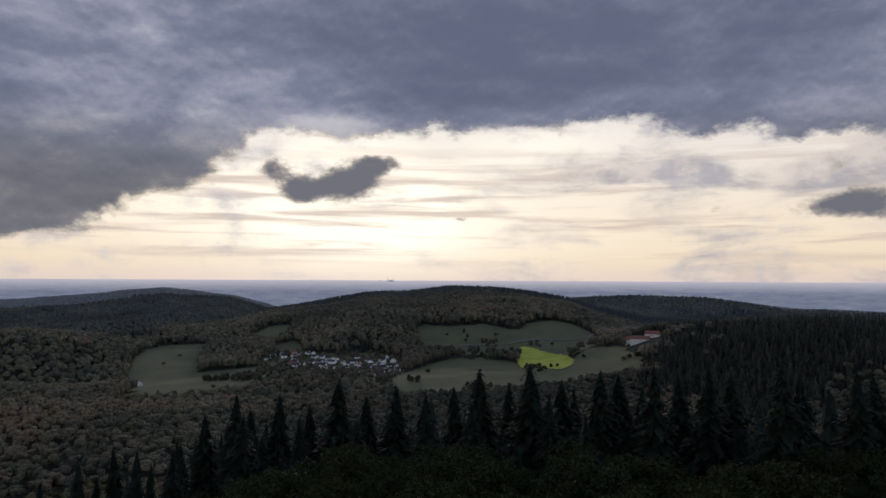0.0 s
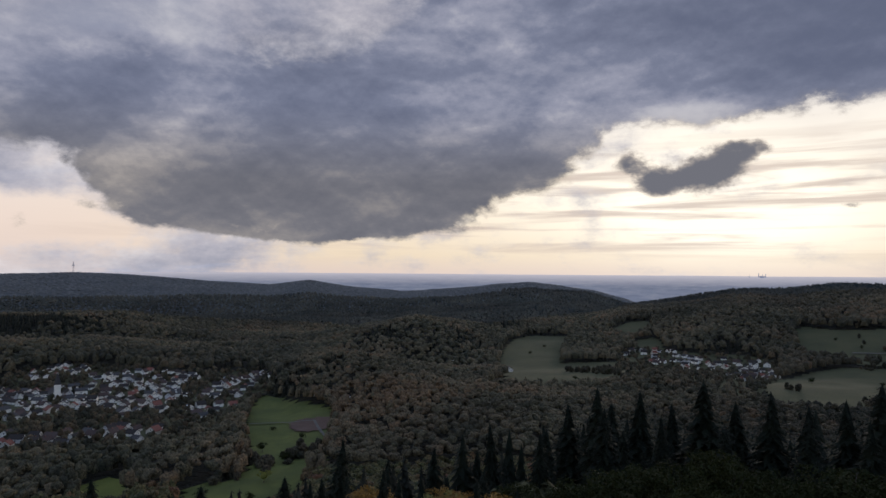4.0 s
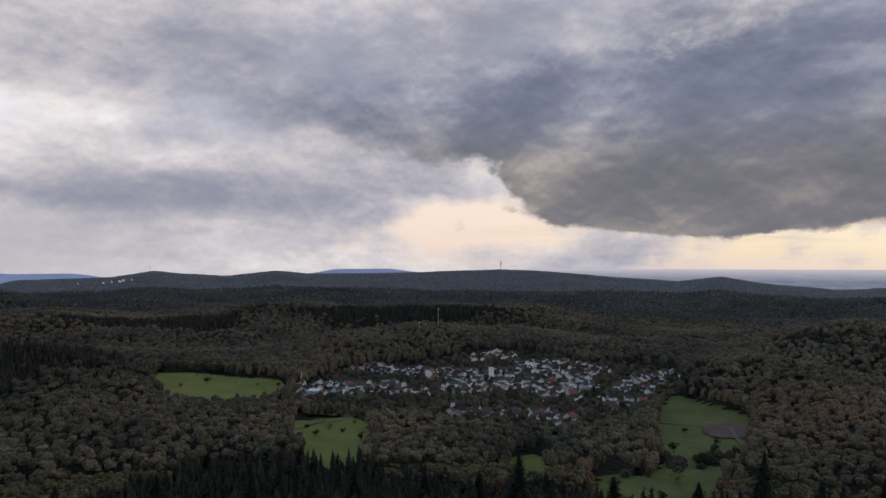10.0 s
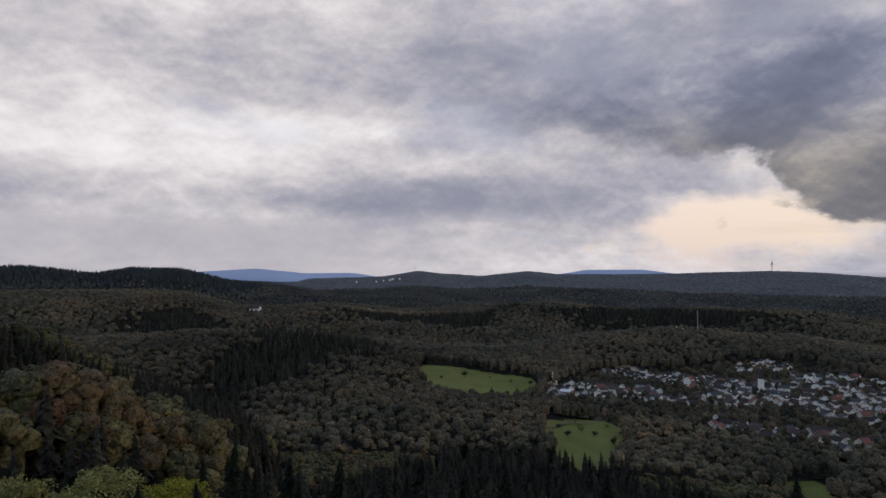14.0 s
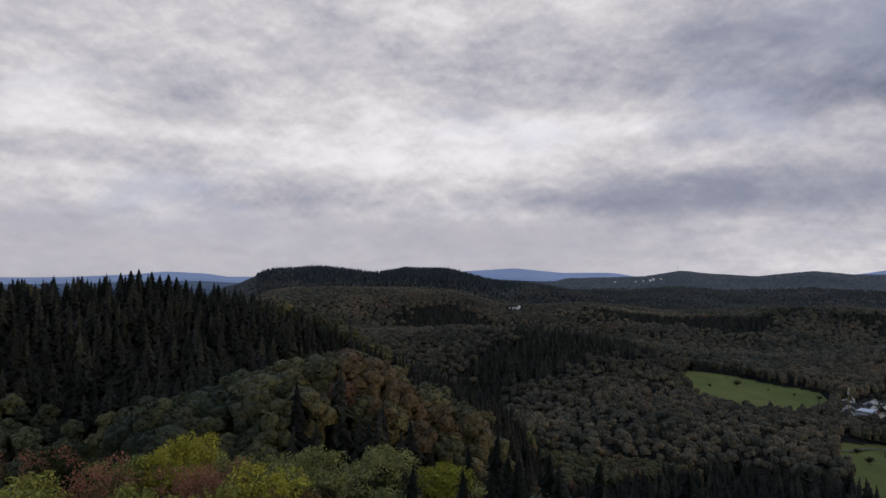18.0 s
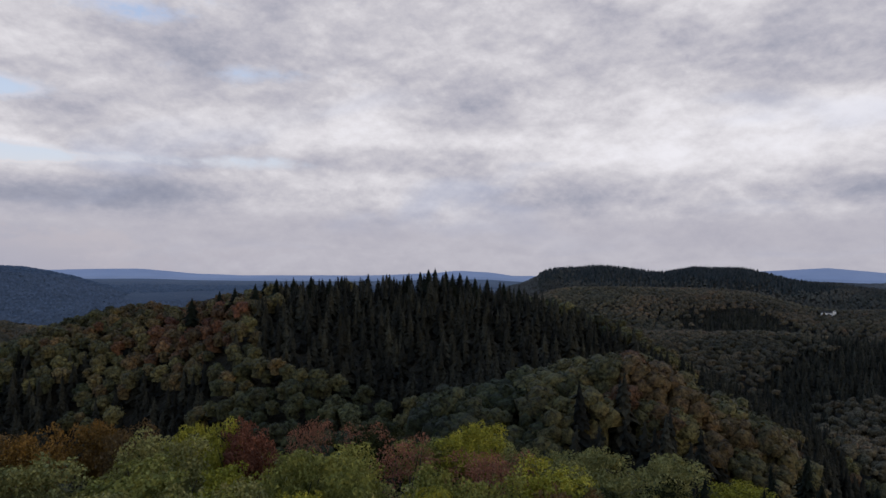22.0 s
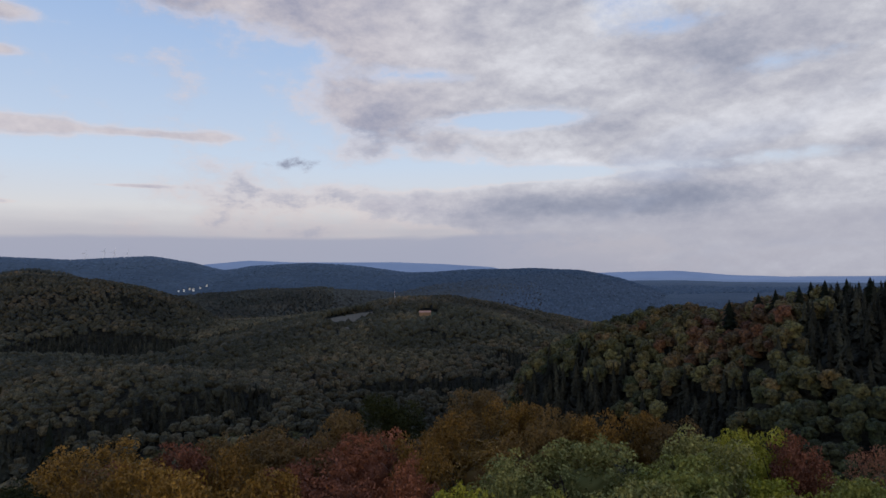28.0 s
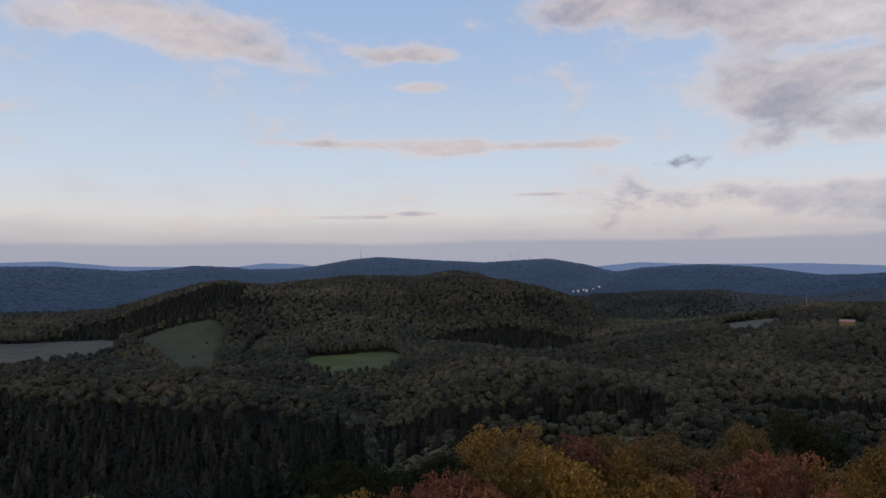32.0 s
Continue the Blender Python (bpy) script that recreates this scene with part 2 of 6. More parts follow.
    # loose scraps before the glow and near the horizon
    scrap = blobs([(14.6, 9.3, 1.6, 1.1, 0.78), (12.6, 7.6, 1.7, 0.9, 0.5), (10.2, 8.0, 2.8, 1.3, 0.72), (7.8, 8.7, 2.2, 1.3, 0.55), (6.6, 9.9, 1.9, 1.4, 0.62), (4.8, 10.2, 1.6, 0.6, 0.4), (12.6, 7.0, 1.4, 0.7, 0.25), (-30.5, 5.6, 4.2, 0.85, 0.6), (-33, 6.2, 2.6, 1.3, 0.6), (-31.0, 9.0, 0.9, 0.8, 0.5), (-22.6, 6.0, 0.9, 0.8, 0.42), (-1.6, 5.3, 1.0, 0.35, 0.4),
                   (63.2, 3.4, 0.9, 0.8, 0.4), (189, 9.1, 2.6, 0.95, 0.62), (57.5, 5.0, 2.6, 0.8, 0.3), (48, 3.9, 4, 0.6, 0.3), (76, 3.4, 4, 0.6, 0.25)])
    scrap_d = plus((scrap, 1.0), (n_puff, 0.9), (n_lump, 0.4), (n_fine, 0.9), -1.42)
    scrap_d = k.math("MINIMUM", scrap_d, k.math("MULTIPLY_ADD", scrap, 1.6, -0.14))
    scrap_col = k.mix(k.span(scrap_d, 0.0, 0.45), k.mix(k.span(az, 90.0, 140.0), rgb(196, 186, 174), rgb(176, 180, 194)), k.mix(k.span(az, 90.0, 140.0), rgb(112, 114, 122), rgb(128, 136, 156)))
    sky = k.mix(k.span(scrap_d, -0.06, 0.26), sky, scrap_col)
    # clear evening air above the clouds, and the ground's side of the dome
    nishita = k.add("ShaderNodeTexSky", sky_type="NISHITA", sun_disc=False, sun_elevation=radians(SUN_EL), sun_rotation=radians(-SUN_AZ))
    sky = k.mix(k.span(el, 24.0, 60.0, 0.0, 0.12), sky, k.vmath("SCALE", nishita.outputs[0], scale=0.12))
    # the thin cloud overhead is brighter than that on the skyline, as under any veiled sky
    sky = k.vmath("SCALE", sky, scale=k.span(el, 23.5, 62.0, 1.0, 1.6))
    sky = k.mix(k.span(el, -0.5, -4.0), sky, rgb(70, 74, 76))
    back = k.add("ShaderNodeBackground")
    k.put(back.inputs[0], sky)
    back.inputs[1].default_value = 1.0
    k.put(k.add("ShaderNodeOutputWorld").inputs[0], back.outputs[0])


build_sky()
sun_data = bpy.data.lights.new("sun", "SUN")
sun_data.energy, sun_data.angle, sun_data.color = 0.6, radians(11), (1.0, 0.86, 0.68)
sun = new("sun", sun_data)
sa, se = radians(SUN_AZ), radians(9.0)
sun.matrix_world = look((0, 0, 400), (400 * math.sin(sa) * math.cos(se), -400 * math.cos(sa) * math.cos(se), 400 - 400 * math.sin(se)))

# ---- materials ----
def material(name, base, rough=0.85, bump=0.0, bump_scale=1.0, glow=0.0, spec=0.2, through=0.0):
    """base(k, at) gives the colour socket. glow: emission that stands in for haze on far woods, hills and plain."""
    m = bpy.data.materials.new(name)
    m.use_nodes = True
    k = Nodes(m.node_tree)
    at = k.add("ShaderNodeTexCoord").outputs["Object"]
    b = k.add("ShaderNodeBsdfPrincipled")
    colour = base(k, at)
    k.put(b.inputs["Base Color"], colour)
    b.inputs["Roughness"].default_value = rough
    b.inputs["Specular IOR Level"].default_value = spec
    if glow:
        k.put(b.inputs["Emission Color"], colour)
        b.inputs["Emission Strength"].default_value = glow
    if bump:
        n = k.add("ShaderNodeBump")
        n.inputs["Strength"].default_value = bump
        n.inputs["Distance"].default_value = 1.0 / bump_scale
        k.put(n.inputs["Height"], k.noise(at, bump_scale, 3.0))
        k.put(b.inputs["Normal"], n.outputs[0])
    out = b.outputs[0]
    if through:
        t = k.add("ShaderNodeBsdfTranslucent")
        k.put(t.inputs[0], colour)
        mx = k.add("ShaderNodeMixShader")
        mx.inputs[0].default_value = through
        k.put(mx.inputs[1], out)
        k.put(mx.inputs[2], t.outputs[0])
        out = mx.outputs[0]
    k.put(k.add("ShaderNodeOutputMaterial").inputs[0], out)
    return m


def plain(c):
    return (*c, 1.0)


def mottled(scale, *stops, rough=0.6):
    """Noise-driven colour stops, evenly spread."""
    n = len(stops)
    return lambda k, at: k.ramp(k.noise(at, scale, 6.0, rough), [(0.28 + 0.44 * i / max(1, n - 1), plain(c)) for i, c in enumerate(stops)])


def leafy(stops, scale, clump=0.7, deep=0.35):
    """Colour by each tree's own tone, broken by noise into leaf clumps and the shade painted between them."""
    def base(k, at):
        tone = k.add("ShaderNodeAttribute", attribute_name="tone").outputs["Fac"]
        t = k.math("ADD", tone, k.math("MULTIPLY_ADD", k.noise(at, scale, 3.0), 0.3, -0.15), clamp=True)
        c = k.ramp(t, [(p, plain(v)) for p, v in stops])
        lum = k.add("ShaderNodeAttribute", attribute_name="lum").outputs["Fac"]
        # noise dims the colour as painted shade between clumps, and brightens the clumps
        gap_shade = k.span(k.noise(at, clump, 4.0, 0.7), 0.34, 0.62, deep, 1.35, "LINEAR")
        lum = k.math("MULTIPLY", lum, gap_shade)
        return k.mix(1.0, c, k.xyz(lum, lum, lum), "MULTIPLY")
    return base


def leaf(*stops):
    """Leaves of one near tree: from leaf to leaf and from bough to bough."""
    def base(k, at):
        rnd = k.add("ShaderNodeNewGeometry").outputs["Random Per Island"]
        own = k.add("ShaderNodeObjectInfo").outputs["Random"]
        t = k.math("ADD", k.math("MULTIPLY", rnd, 0.45), k.math("MULTIPLY_ADD", k.noise(at, 0.55, 3.0), 0.9, -0.22))
        t = k.math("ADD", t, k.math("MULTIPLY_ADD", own, 0.3, -0.15), clamp=True)
        return k.ramp(t, [(i / (len(stops) - 1), plain(c)) for i, c in enumerate(stops)])
    return base


# emission strength that imitates haze on the distant woods
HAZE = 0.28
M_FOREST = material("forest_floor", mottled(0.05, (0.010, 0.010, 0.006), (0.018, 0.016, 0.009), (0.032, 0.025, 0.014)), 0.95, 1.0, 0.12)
# far ground: haze painted in as a greyer, lifted colour with glow
M_FAR = material("haze_tinted_forest", mottled(0.006, (0.029, 0.034, 0.040), (0.037, 0.042, 0.047), (0.047, 0.050, 0.051)), 0.95, 0.6, 0.03, glow=HAZE)
# haze painted into the forest: paler and bluer with distance
def east_haze_colour(k, at):
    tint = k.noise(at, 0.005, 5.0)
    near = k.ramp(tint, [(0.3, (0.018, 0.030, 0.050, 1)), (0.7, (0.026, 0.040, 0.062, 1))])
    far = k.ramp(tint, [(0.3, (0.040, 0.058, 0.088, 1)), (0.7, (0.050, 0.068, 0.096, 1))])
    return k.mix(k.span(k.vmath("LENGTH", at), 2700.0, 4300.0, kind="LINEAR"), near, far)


M_EAST = material("haze_tinted_eastern_forest", east_haze_colour, 0.95, 0.3, 0.03, glow=0.45)
# crowns coloured by blue haze, paler as tone rises
M_EAST_TREES = material("haze_blue_eastern_trees", leafy([(0.15, (0.019, 0.031, 0.052)), (0.85, (0.044, 0.062, 0.092))], 0.05, 0.05, 0.95), 0.95, glow=0.42)
# the plain's haze is painted: colour pales towards the horizon
def plain_haze_colour(k, at):
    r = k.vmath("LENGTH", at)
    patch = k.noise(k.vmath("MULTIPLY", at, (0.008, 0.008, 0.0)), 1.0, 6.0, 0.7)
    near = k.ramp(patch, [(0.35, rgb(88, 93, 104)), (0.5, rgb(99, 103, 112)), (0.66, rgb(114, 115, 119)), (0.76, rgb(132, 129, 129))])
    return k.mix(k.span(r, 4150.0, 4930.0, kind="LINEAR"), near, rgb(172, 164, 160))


M_PLAIN = material("hazy_plain", plain_haze_colour, 1.0, glow=0.8)
# flat blue and emission imitate haze before the farthest hills
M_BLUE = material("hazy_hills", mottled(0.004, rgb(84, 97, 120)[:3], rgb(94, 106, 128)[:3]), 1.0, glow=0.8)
GREENS = [(0.0, (0.0270, 0.0320, 0.0110)), (0.25, (0.0487, 0.0479, 0.0174)), (0.45, (0.0861, 0.0736, 0.0244)), (0.62, (0.0936, 0.0616, 0.0232)), (0.78, (0.1030, 0.0479, 0.0197)), (0.9, (0.1076, 0.0449, 0.0217)), (1.0, (0.0824, 0.0360, 0.0232))]
GREYS = [(0.0, (0.0323, 0.0306, 0.0163)), (0.3, (0.0633, 0.0530, 0.0277)), (0.55, (0.0981, 0.0738, 0.0397)), (0.8, (0.1242, 0.0760, 0.0374)), (1.0, (0.1112, 0.0659, 0.0324))]
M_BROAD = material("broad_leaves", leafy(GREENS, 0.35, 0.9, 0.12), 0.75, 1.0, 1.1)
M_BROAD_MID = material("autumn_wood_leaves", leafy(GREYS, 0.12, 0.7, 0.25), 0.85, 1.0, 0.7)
# leaves greyed a little to imitate haze on far slopes
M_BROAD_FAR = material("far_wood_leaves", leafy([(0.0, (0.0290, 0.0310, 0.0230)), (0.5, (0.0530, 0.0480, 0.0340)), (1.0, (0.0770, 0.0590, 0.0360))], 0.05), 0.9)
# tone runs from clear leaf to leaf painted with blue haze
M_HAZY = material("haze_tinted_valley_leaves", leafy([(0.0, (0.030, 0.031, 0.028)), (0.5, (0.034, 0.040, 0.048)), (1.0, (0.036, 0.050, 0.074))], 0.02, 0.05, 0.8), 0.95, glow=0.3)
# far crowns lifted and greyed by painted haze, with some glow
M_FAR_TREES = material("haze_tinted_far_trees", leafy([(0.0, (0.044, 0.048, 0.051)), (1.0, (0.062, 0.065, 0.066))], 0.05, 0.05, 0.8), 0.95, glow=HAZE)
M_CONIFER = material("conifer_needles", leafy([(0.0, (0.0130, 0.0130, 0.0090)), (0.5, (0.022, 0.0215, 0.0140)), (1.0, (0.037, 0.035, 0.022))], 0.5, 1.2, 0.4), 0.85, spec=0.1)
# needles tinted slightly blue in place of distance haze
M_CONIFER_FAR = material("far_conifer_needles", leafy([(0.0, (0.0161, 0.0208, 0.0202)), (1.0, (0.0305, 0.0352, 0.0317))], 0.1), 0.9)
M_SPRUCE = material("spruce_needles", leaf((0.0054, 0.0072, 0.0045), (0.0099, 0.0128, 0.0070), (0.0179, 0.0208, 0.0109)), 0.8, spec=0.1)
LEAF_DARK = material("dark_green_leaves", leaf((0.0089, 0.0126, 0.0030), (0.0193, 0.0231, 0.0048), (0.0372, 0.0356, 0.0074)), 0.7, spec=0.12, through=0.14)
LEAF_GREEN = material("green_leaves", leaf((0.0958, 0.1065, 0.0243), (0.2039, 0.1989, 0.0445), (0.3681, 0.3196, 0.0690)), 0.7, spec=0.12, through=0.14)
LEAF_SAGE = material("grey_green_leaves", leaf((0.0949, 0.1042, 0.0348), (0.1980, 0.1897, 0.0622), (0.3526, 0.3030, 0.0971)), 0.7, spec=0.12, through=0.14)
LEAF_LIME = material("yellow_green_leaves", leaf((0.1176, 0.1254, 0.0163), (0.2820, 0.2614, 0.0302), (0.4938, 0.3972, 0.0558)), 0.7, spec=0.12, through=0.14)
LEAF_GOLD = material("golden_leaves", leaf((0.0689, 0.0401, 0.0104), (0.1952, 0.1038, 0.0200), (0.4469, 0.2456, 0.0425)), 0.6, through=0.14)
LEAF_OLIVE = material("olive_bronze_leaves", leaf((0.0608, 0.0385, 0.0162), (0.1333, 0.0798, 0.0252), (0.2056, 0.1211, 0.0311)), 0.6, through=0.14)
LEAF_RUST = material("rust_brown_leaves", leaf((0.0822, 0.0326, 0.0214), (0.1954, 0.0711, 0.0367), (0.3680, 0.1288, 0.0520)), 0.65, through=0.14)
LEAF_BARE = material("thin_reddish_twigs", leaf((0.1631, 0.0744, 0.0427), (0.3041, 0.1303, 0.0712), (0.4891, 0.2046, 0.0949)), 0.7, through=0.2)
M_BARK = material("bark", mottled(1.5, (0.03, 0.026, 0.022), (0.07, 0.06, 0.05), (0.11, 0.1, 0.085)), 0.95, 0.6, 3.0)
M_GRASS = material("meadow_grass", mottled(0.03, (0.0762, 0.0840, 0.0166), (0.1075, 0.1120, 0.0218), (0.1344, 0.1320, 0.0294)), 0.95, 0.3, 1.0)
M_DULL = material("dull_meadow_grass", mottled(0.02, (0.0430, 0.0432, 0.0192), (0.0573, 0.0560, 0.0243), (0.0717, 0.0656, 0.0294)), 0.95, 0.3, 1.0)
M_PLOUGH = material("ploughed_soil", mottled(0.05, (0.075, 0.046, 0.034), (0.10, 0.062, 0.045), (0.12, 0.082, 0.06)), 0.95, 0.4, 0.8)
M_RAPE = material("yellow_rape", mottled(0.05, (0.16, 0.18, 0.018), (0.23, 0.23, 0.025), (0.28, 0.28, 0.03)), 0.9, 0.3, 1.0)
M_TRACK = material("gravel_track", mottled(0.2, (0.085, 0.078, 0.064), (0.12, 0.11, 0.09)), 0.95)
M_STUBBLE = material("pale_stubble", mottled(0.04, (0.075, 0.060, 0.042), (0.10, 0.080, 0.056), (0.125, 0.10, 0.072)), 0.95, 0.4, 0.8)
M_VALLEY = material("valley_grass", mottled(0.025, (0.046, 0.056, 0.015), (0.074, 0.082, 0.020), (0.112, 0.116, 0.027), rough=0.7), 0.95, 0.3, 1.0)

# ---- terrain ----
FLOOR = -105.0


def vnoise(x, y, seed=0):
    """Smooth value noise, 0 to 1, for arrays."""
    xi, yi = np.floor(x), np.floor(y)
    u, v = x - xi, y - yi
    u, v = u * u * (3 - 2 * u), v * v * (3 - 2 * v)

    def h(a, b):
        s = np.sin(a * 127.1 + b * 311.7 + seed * 74.7) * 43758.5453
        return s - np.floor(s)
    return (h(xi, yi) * (1 - u) + h(xi + 1, yi) * u) * (1 - v) + (h(xi, yi + 1) * (1 - u) + h(xi + 1, yi + 1) * u) * v


RIDGES = []


def ridge(crest, near, far, fade=4.0, tree=20.0):
    """A crest line of wooded hills: bearing (degrees), distance, and the angle at which its treetops stand against the eye; near, far: the slopes' lengths."""
    RIDGES.append((np.array(crest, float), near, far, fade, tree))


# far blue hills, at the edge of sight
ridge([(66.4, 4650, -.35), (69.3, 4650, 0), (74, 4650, -.05), (76, 4650, -.4)], 300, 300, 2)
ridge([(94.4, 4600, -.45), (98.1, 4600, -.5), (102, 4600, -.1), (106.2, 4600, -.4)], 300, 300, 3)
ridge([(125, 4650, -1.1), (128, 4650, -.65), (131, 4650, -.5), (133, 4650, -.7), (140, 4650, -1.0), (148.7, 4650, -.95), (153, 4650, -.75), (157, 4650, -.35), (163, 4650, -.45), (168, 4650, -.2)], 400, 200, 5)
ridge([(172.8, 4600, .2), (176.7, 4600, .5), (180.6, 4600, .7), (189, 4600, .8), (193, 4600, 1), (196.5, 4600, .7)], 400, 200, 3)
ridge([(222, 4650, 1.2), (224.6, 4650, 1.3), (227, 4650, 1.0), (236, 4650, 1.1), (240, 4650, 1.5), (243.4, 4650, 1.4), (250, 4650, 1.2)], 400, 200, 4)
# the long ridge in the south with its tower
ridge([(10.8, 3300, -3.1), (13.9, 3300, -2.1), (17.3, 3300, -1.1), (20.1, 3350, -.7), (22.6, 3400, -.4), (26, 3500, -.6), (28.9, 3600, -1), (33.8, 3700, -1.3), (38.6, 3800, -.9), (41.8, 3800, -.4), (45, 3850, -.8), (49.8, 3900, -.5),
       (56.1, 4000, 0), (59.6, 4000, .1), (63.5, 4000, 0), (68.3, 3950, -.2), (76.2, 3800, -.3), (78.9, 3800, 0), (82.7, 3800, -.5), (86.3, 3800, -.3), (88.3, 3800, -.05), (91.6, 3800, -.6), (97.2, 3800, -.8)], 1100, 500, 2)
# hills in the west
ridge([(-40, 3000, -2), (-33.9, 3000, -1.9), (-27.8, 3000, -1.8), (-21.8, 3000, -1.1), (-15.4, 3000, -.8), (-10.5, 3000, -1.2), (-6, 3000, -2)], 500, 500, 3)
ridge([(-17.4, 2100, -3.1), (-13.3, 2200, -2.2), (-10.5, 2200, -1.3), (-6.2, 2200, -.4), (-3.2, 2200, -.2), (-.1, 2200, -.3), (3.1, 2200, -.9), (6.5, 2200, -1), (10.8, 2150, -1.8), (14.5, 2100, -2.4), (17.9, 2000, -3.3)], 800, 500, 3)
ridge([(-45, 1000, -2.5), (-33.8, 1000, -2.1), (-27.8, 1050, -2.5), (-21.7, 1100, -3.1), (-17.4, 1150, -3.6), (-13.3, 1200, -4.6)], 350, 400, 3)
ridge([(17.9, 1800, -3.9), (23.4, 1650, -3.9), (27.4, 1450, -4.3), (29.7, 1350, -3.9), (32.5, 1280, -3.5), (37.3, 1280, -4.5), (42.2, 1300, -5.6)], 260, 300, 4)
ridge([(19.2, 560, -11.6), (25.6, 620, -10), (30.2, 680, -8.6), (34.9, 750, -7.2), (38.7, 850, -6.5), (42.2, 900, -6.9), (44, 950, -7.6)], 200, 300, 4)
# behind the town
ridge([(45.1, 1250, -6.3), (50.8, 1250, -5.9), (58.6, 1240, -4.9), (62.5, 1240, -4.5), (66.4, 1240, -4.1), (73, 1220, -4.8), (78.4, 1200, -5.8)], 150, 170, 4)
ridge([(42.2, 1900, -5.0), (49.5, 1850, -4.1), (56.6, 1800, -3.2), (63.3, 1750, -3.1), (69.5, 1750, -3.3), (76.8, 1800, -3.4)], 260, 300, 4)
ridge([(76, 1550, -4.6), (79.9, 1500, -3.9), (88.7, 1500, -3.6), (95.3, 1600, -2.8), (103.2, 1700, -2.7), (107.3, 1700, -2), (114.6, 1700, -2.1), (122, 1700, -2.5)], 450, 500, 4)
ridge([(85.8, 950, -8.0), (88.7, 1000, -6.7), (92.5, 1000, -5.9), (97.6, 1000, -5), (104, 950, -5.3), (110, 900, -5.7), (118, 850, -6)], 350, 300, 4)
ridge([(96.7, 2500, -1.9), (101.3, 2500, -1.1), (104.6, 2500, -.8), (107.5, 2500, -.1), (111.4, 2500, 0), (114.3, 2500, -.5), (116.3, 2500, -.2), (118.7, 2500, .1), (123.1, 2500, -.3), (125.7, 2500, -1.5)], 500, 400, 2)
# the near wooded hill
ridge([(104.7, 330, -11.5), (108.9, 330, -9.6), (112.7, 330, -7.9), (116.7, 330, -5.2), (121.1, 330, -3.2), (125.2, 330, -2.3), (129.9, 330, -1.6), (133, 330, -1.1), (138.2, 330, -1.5), (145, 330, -1.6), (148.4, 335, -2.3), (151.2, 345, -3), (153.5, 360, -3.8), (156.5, 380, -3.5), (160.1, 400, -4.1), (163.3, 400, -5), (168, 400, -7)], 170, 200, 4, 13)
ridge([(104.7, 210, -13.4), (108.9, 205, -11.5), (112.7, 200, -9.4), (115.9, 195, -8), (121.1, 190, -9.2), (125.7, 190, -10.8), (132.8, 180, -13.1)], 60, 120, 3, 12)
# eastern hills
ridge([(209, 590, -14), (213.7, 590, -12.2), (220.4, 600, -9.9), (225.5, 620, -8.2), (232, 640, -7.3), (238, 650, -7.0), (243.3, 660, -6.8), (250, 660, -7)], 200, 130, 4)
ridge([(190, 520, -10.2), (196, 560, -8.6), (203, 620, -7.6), (208, 640, -8.2)], 160, 200, 4)
ridge([(118, 3900, -1.9), (128, 3900, -1.45), (136, 3900, -1.5), (144, 3900, -1.35), (152, 3900, -1.2), (160, 3900, -1.0), (168, 3900, -.7)], 700, 400, 5)
ridge([(122, 3000, -2.6), (130, 3000, -2.3), (140, 3000, -2.2), (150, 3000, -2.6), (157, 3000, -3.1)], 600, 400, 5)
ridge([(154.4, 3200, -3.5), (157.8, 3200, -1.9), (161.3, 3200, -.7), (164.6, 3200, 0), (167.9, 3200, .2), (173.2, 3300, .2), (178.2, 3400, 0), (183, 3500, -.7)], 700, 500, 3)
ridge([(176, 3700, -.7), (179.1, 3700, -.1), (183.5, 3700, .6), (188.1, 3700, .9), (192.9, 3700, .7), (195, 3700, .2)], 600, 500, 3)
ridge([(194.4, 4000, .2), (197.1, 4000, 1), (200.4, 4000, 1.6), (205.8, 4000, 1.35), (210.7, 4000, 1.6), (215.1, 4000, 1.9), (217.5, 4000, 1.7), (220.4, 4000, 1.2), (224.6, 4000, .8)], 700, 500, 3)
ridge([(224.1, 3900, .3), (226.8, 3900, 1.1), (230.3, 3900, 1.3), (232.5, 3900, 1), (235.3, 3850, .9), (239.9, 3800, 1.3), (243.4, 3800, 1.3), (250, 3800, 1)], 700, 500, 3)
ridge([(206.3, 2000, -.1), (208.7, 2000, .3), (211.7, 2000, -.2), (217.5, 2000, -.2), (224.1, 1900, -.9), (228.6, 1900, -.3), (232.4, 1900, -1), (236.1, 1900, -2), (243.4, 1900, -2.2), (250, 1900, -2)], 700, 500, 3)
ridge([(198.6, 1700, -1.8), (201.4, 1700, -.9), (204.3, 1700, -.3), (206.8, 1700, -.5), (208.7, 1700, -1.1)], 400, 400, 3)
ridge([(163, 2400, -3.2), (166.1, 2400, -2.8), (170.8, 2400, -2), (177.7, 2400, -1.9), (183.5, 2400, -1.4), (187.4, 2400, -1.1), (193.4, 2400, -1.4), (199, 2400, -1.9)], 500, 500, 3)
ridge([(163.3, 1350, -5.8), (166.1, 1350, -5), (170.9, 1350, -3.9), (175.8, 1350, -3.1), (180.6, 1350, -2.9), (187.9, 1350, -3.1), (193.8, 1350, -3.7)], 600, 500, 5)


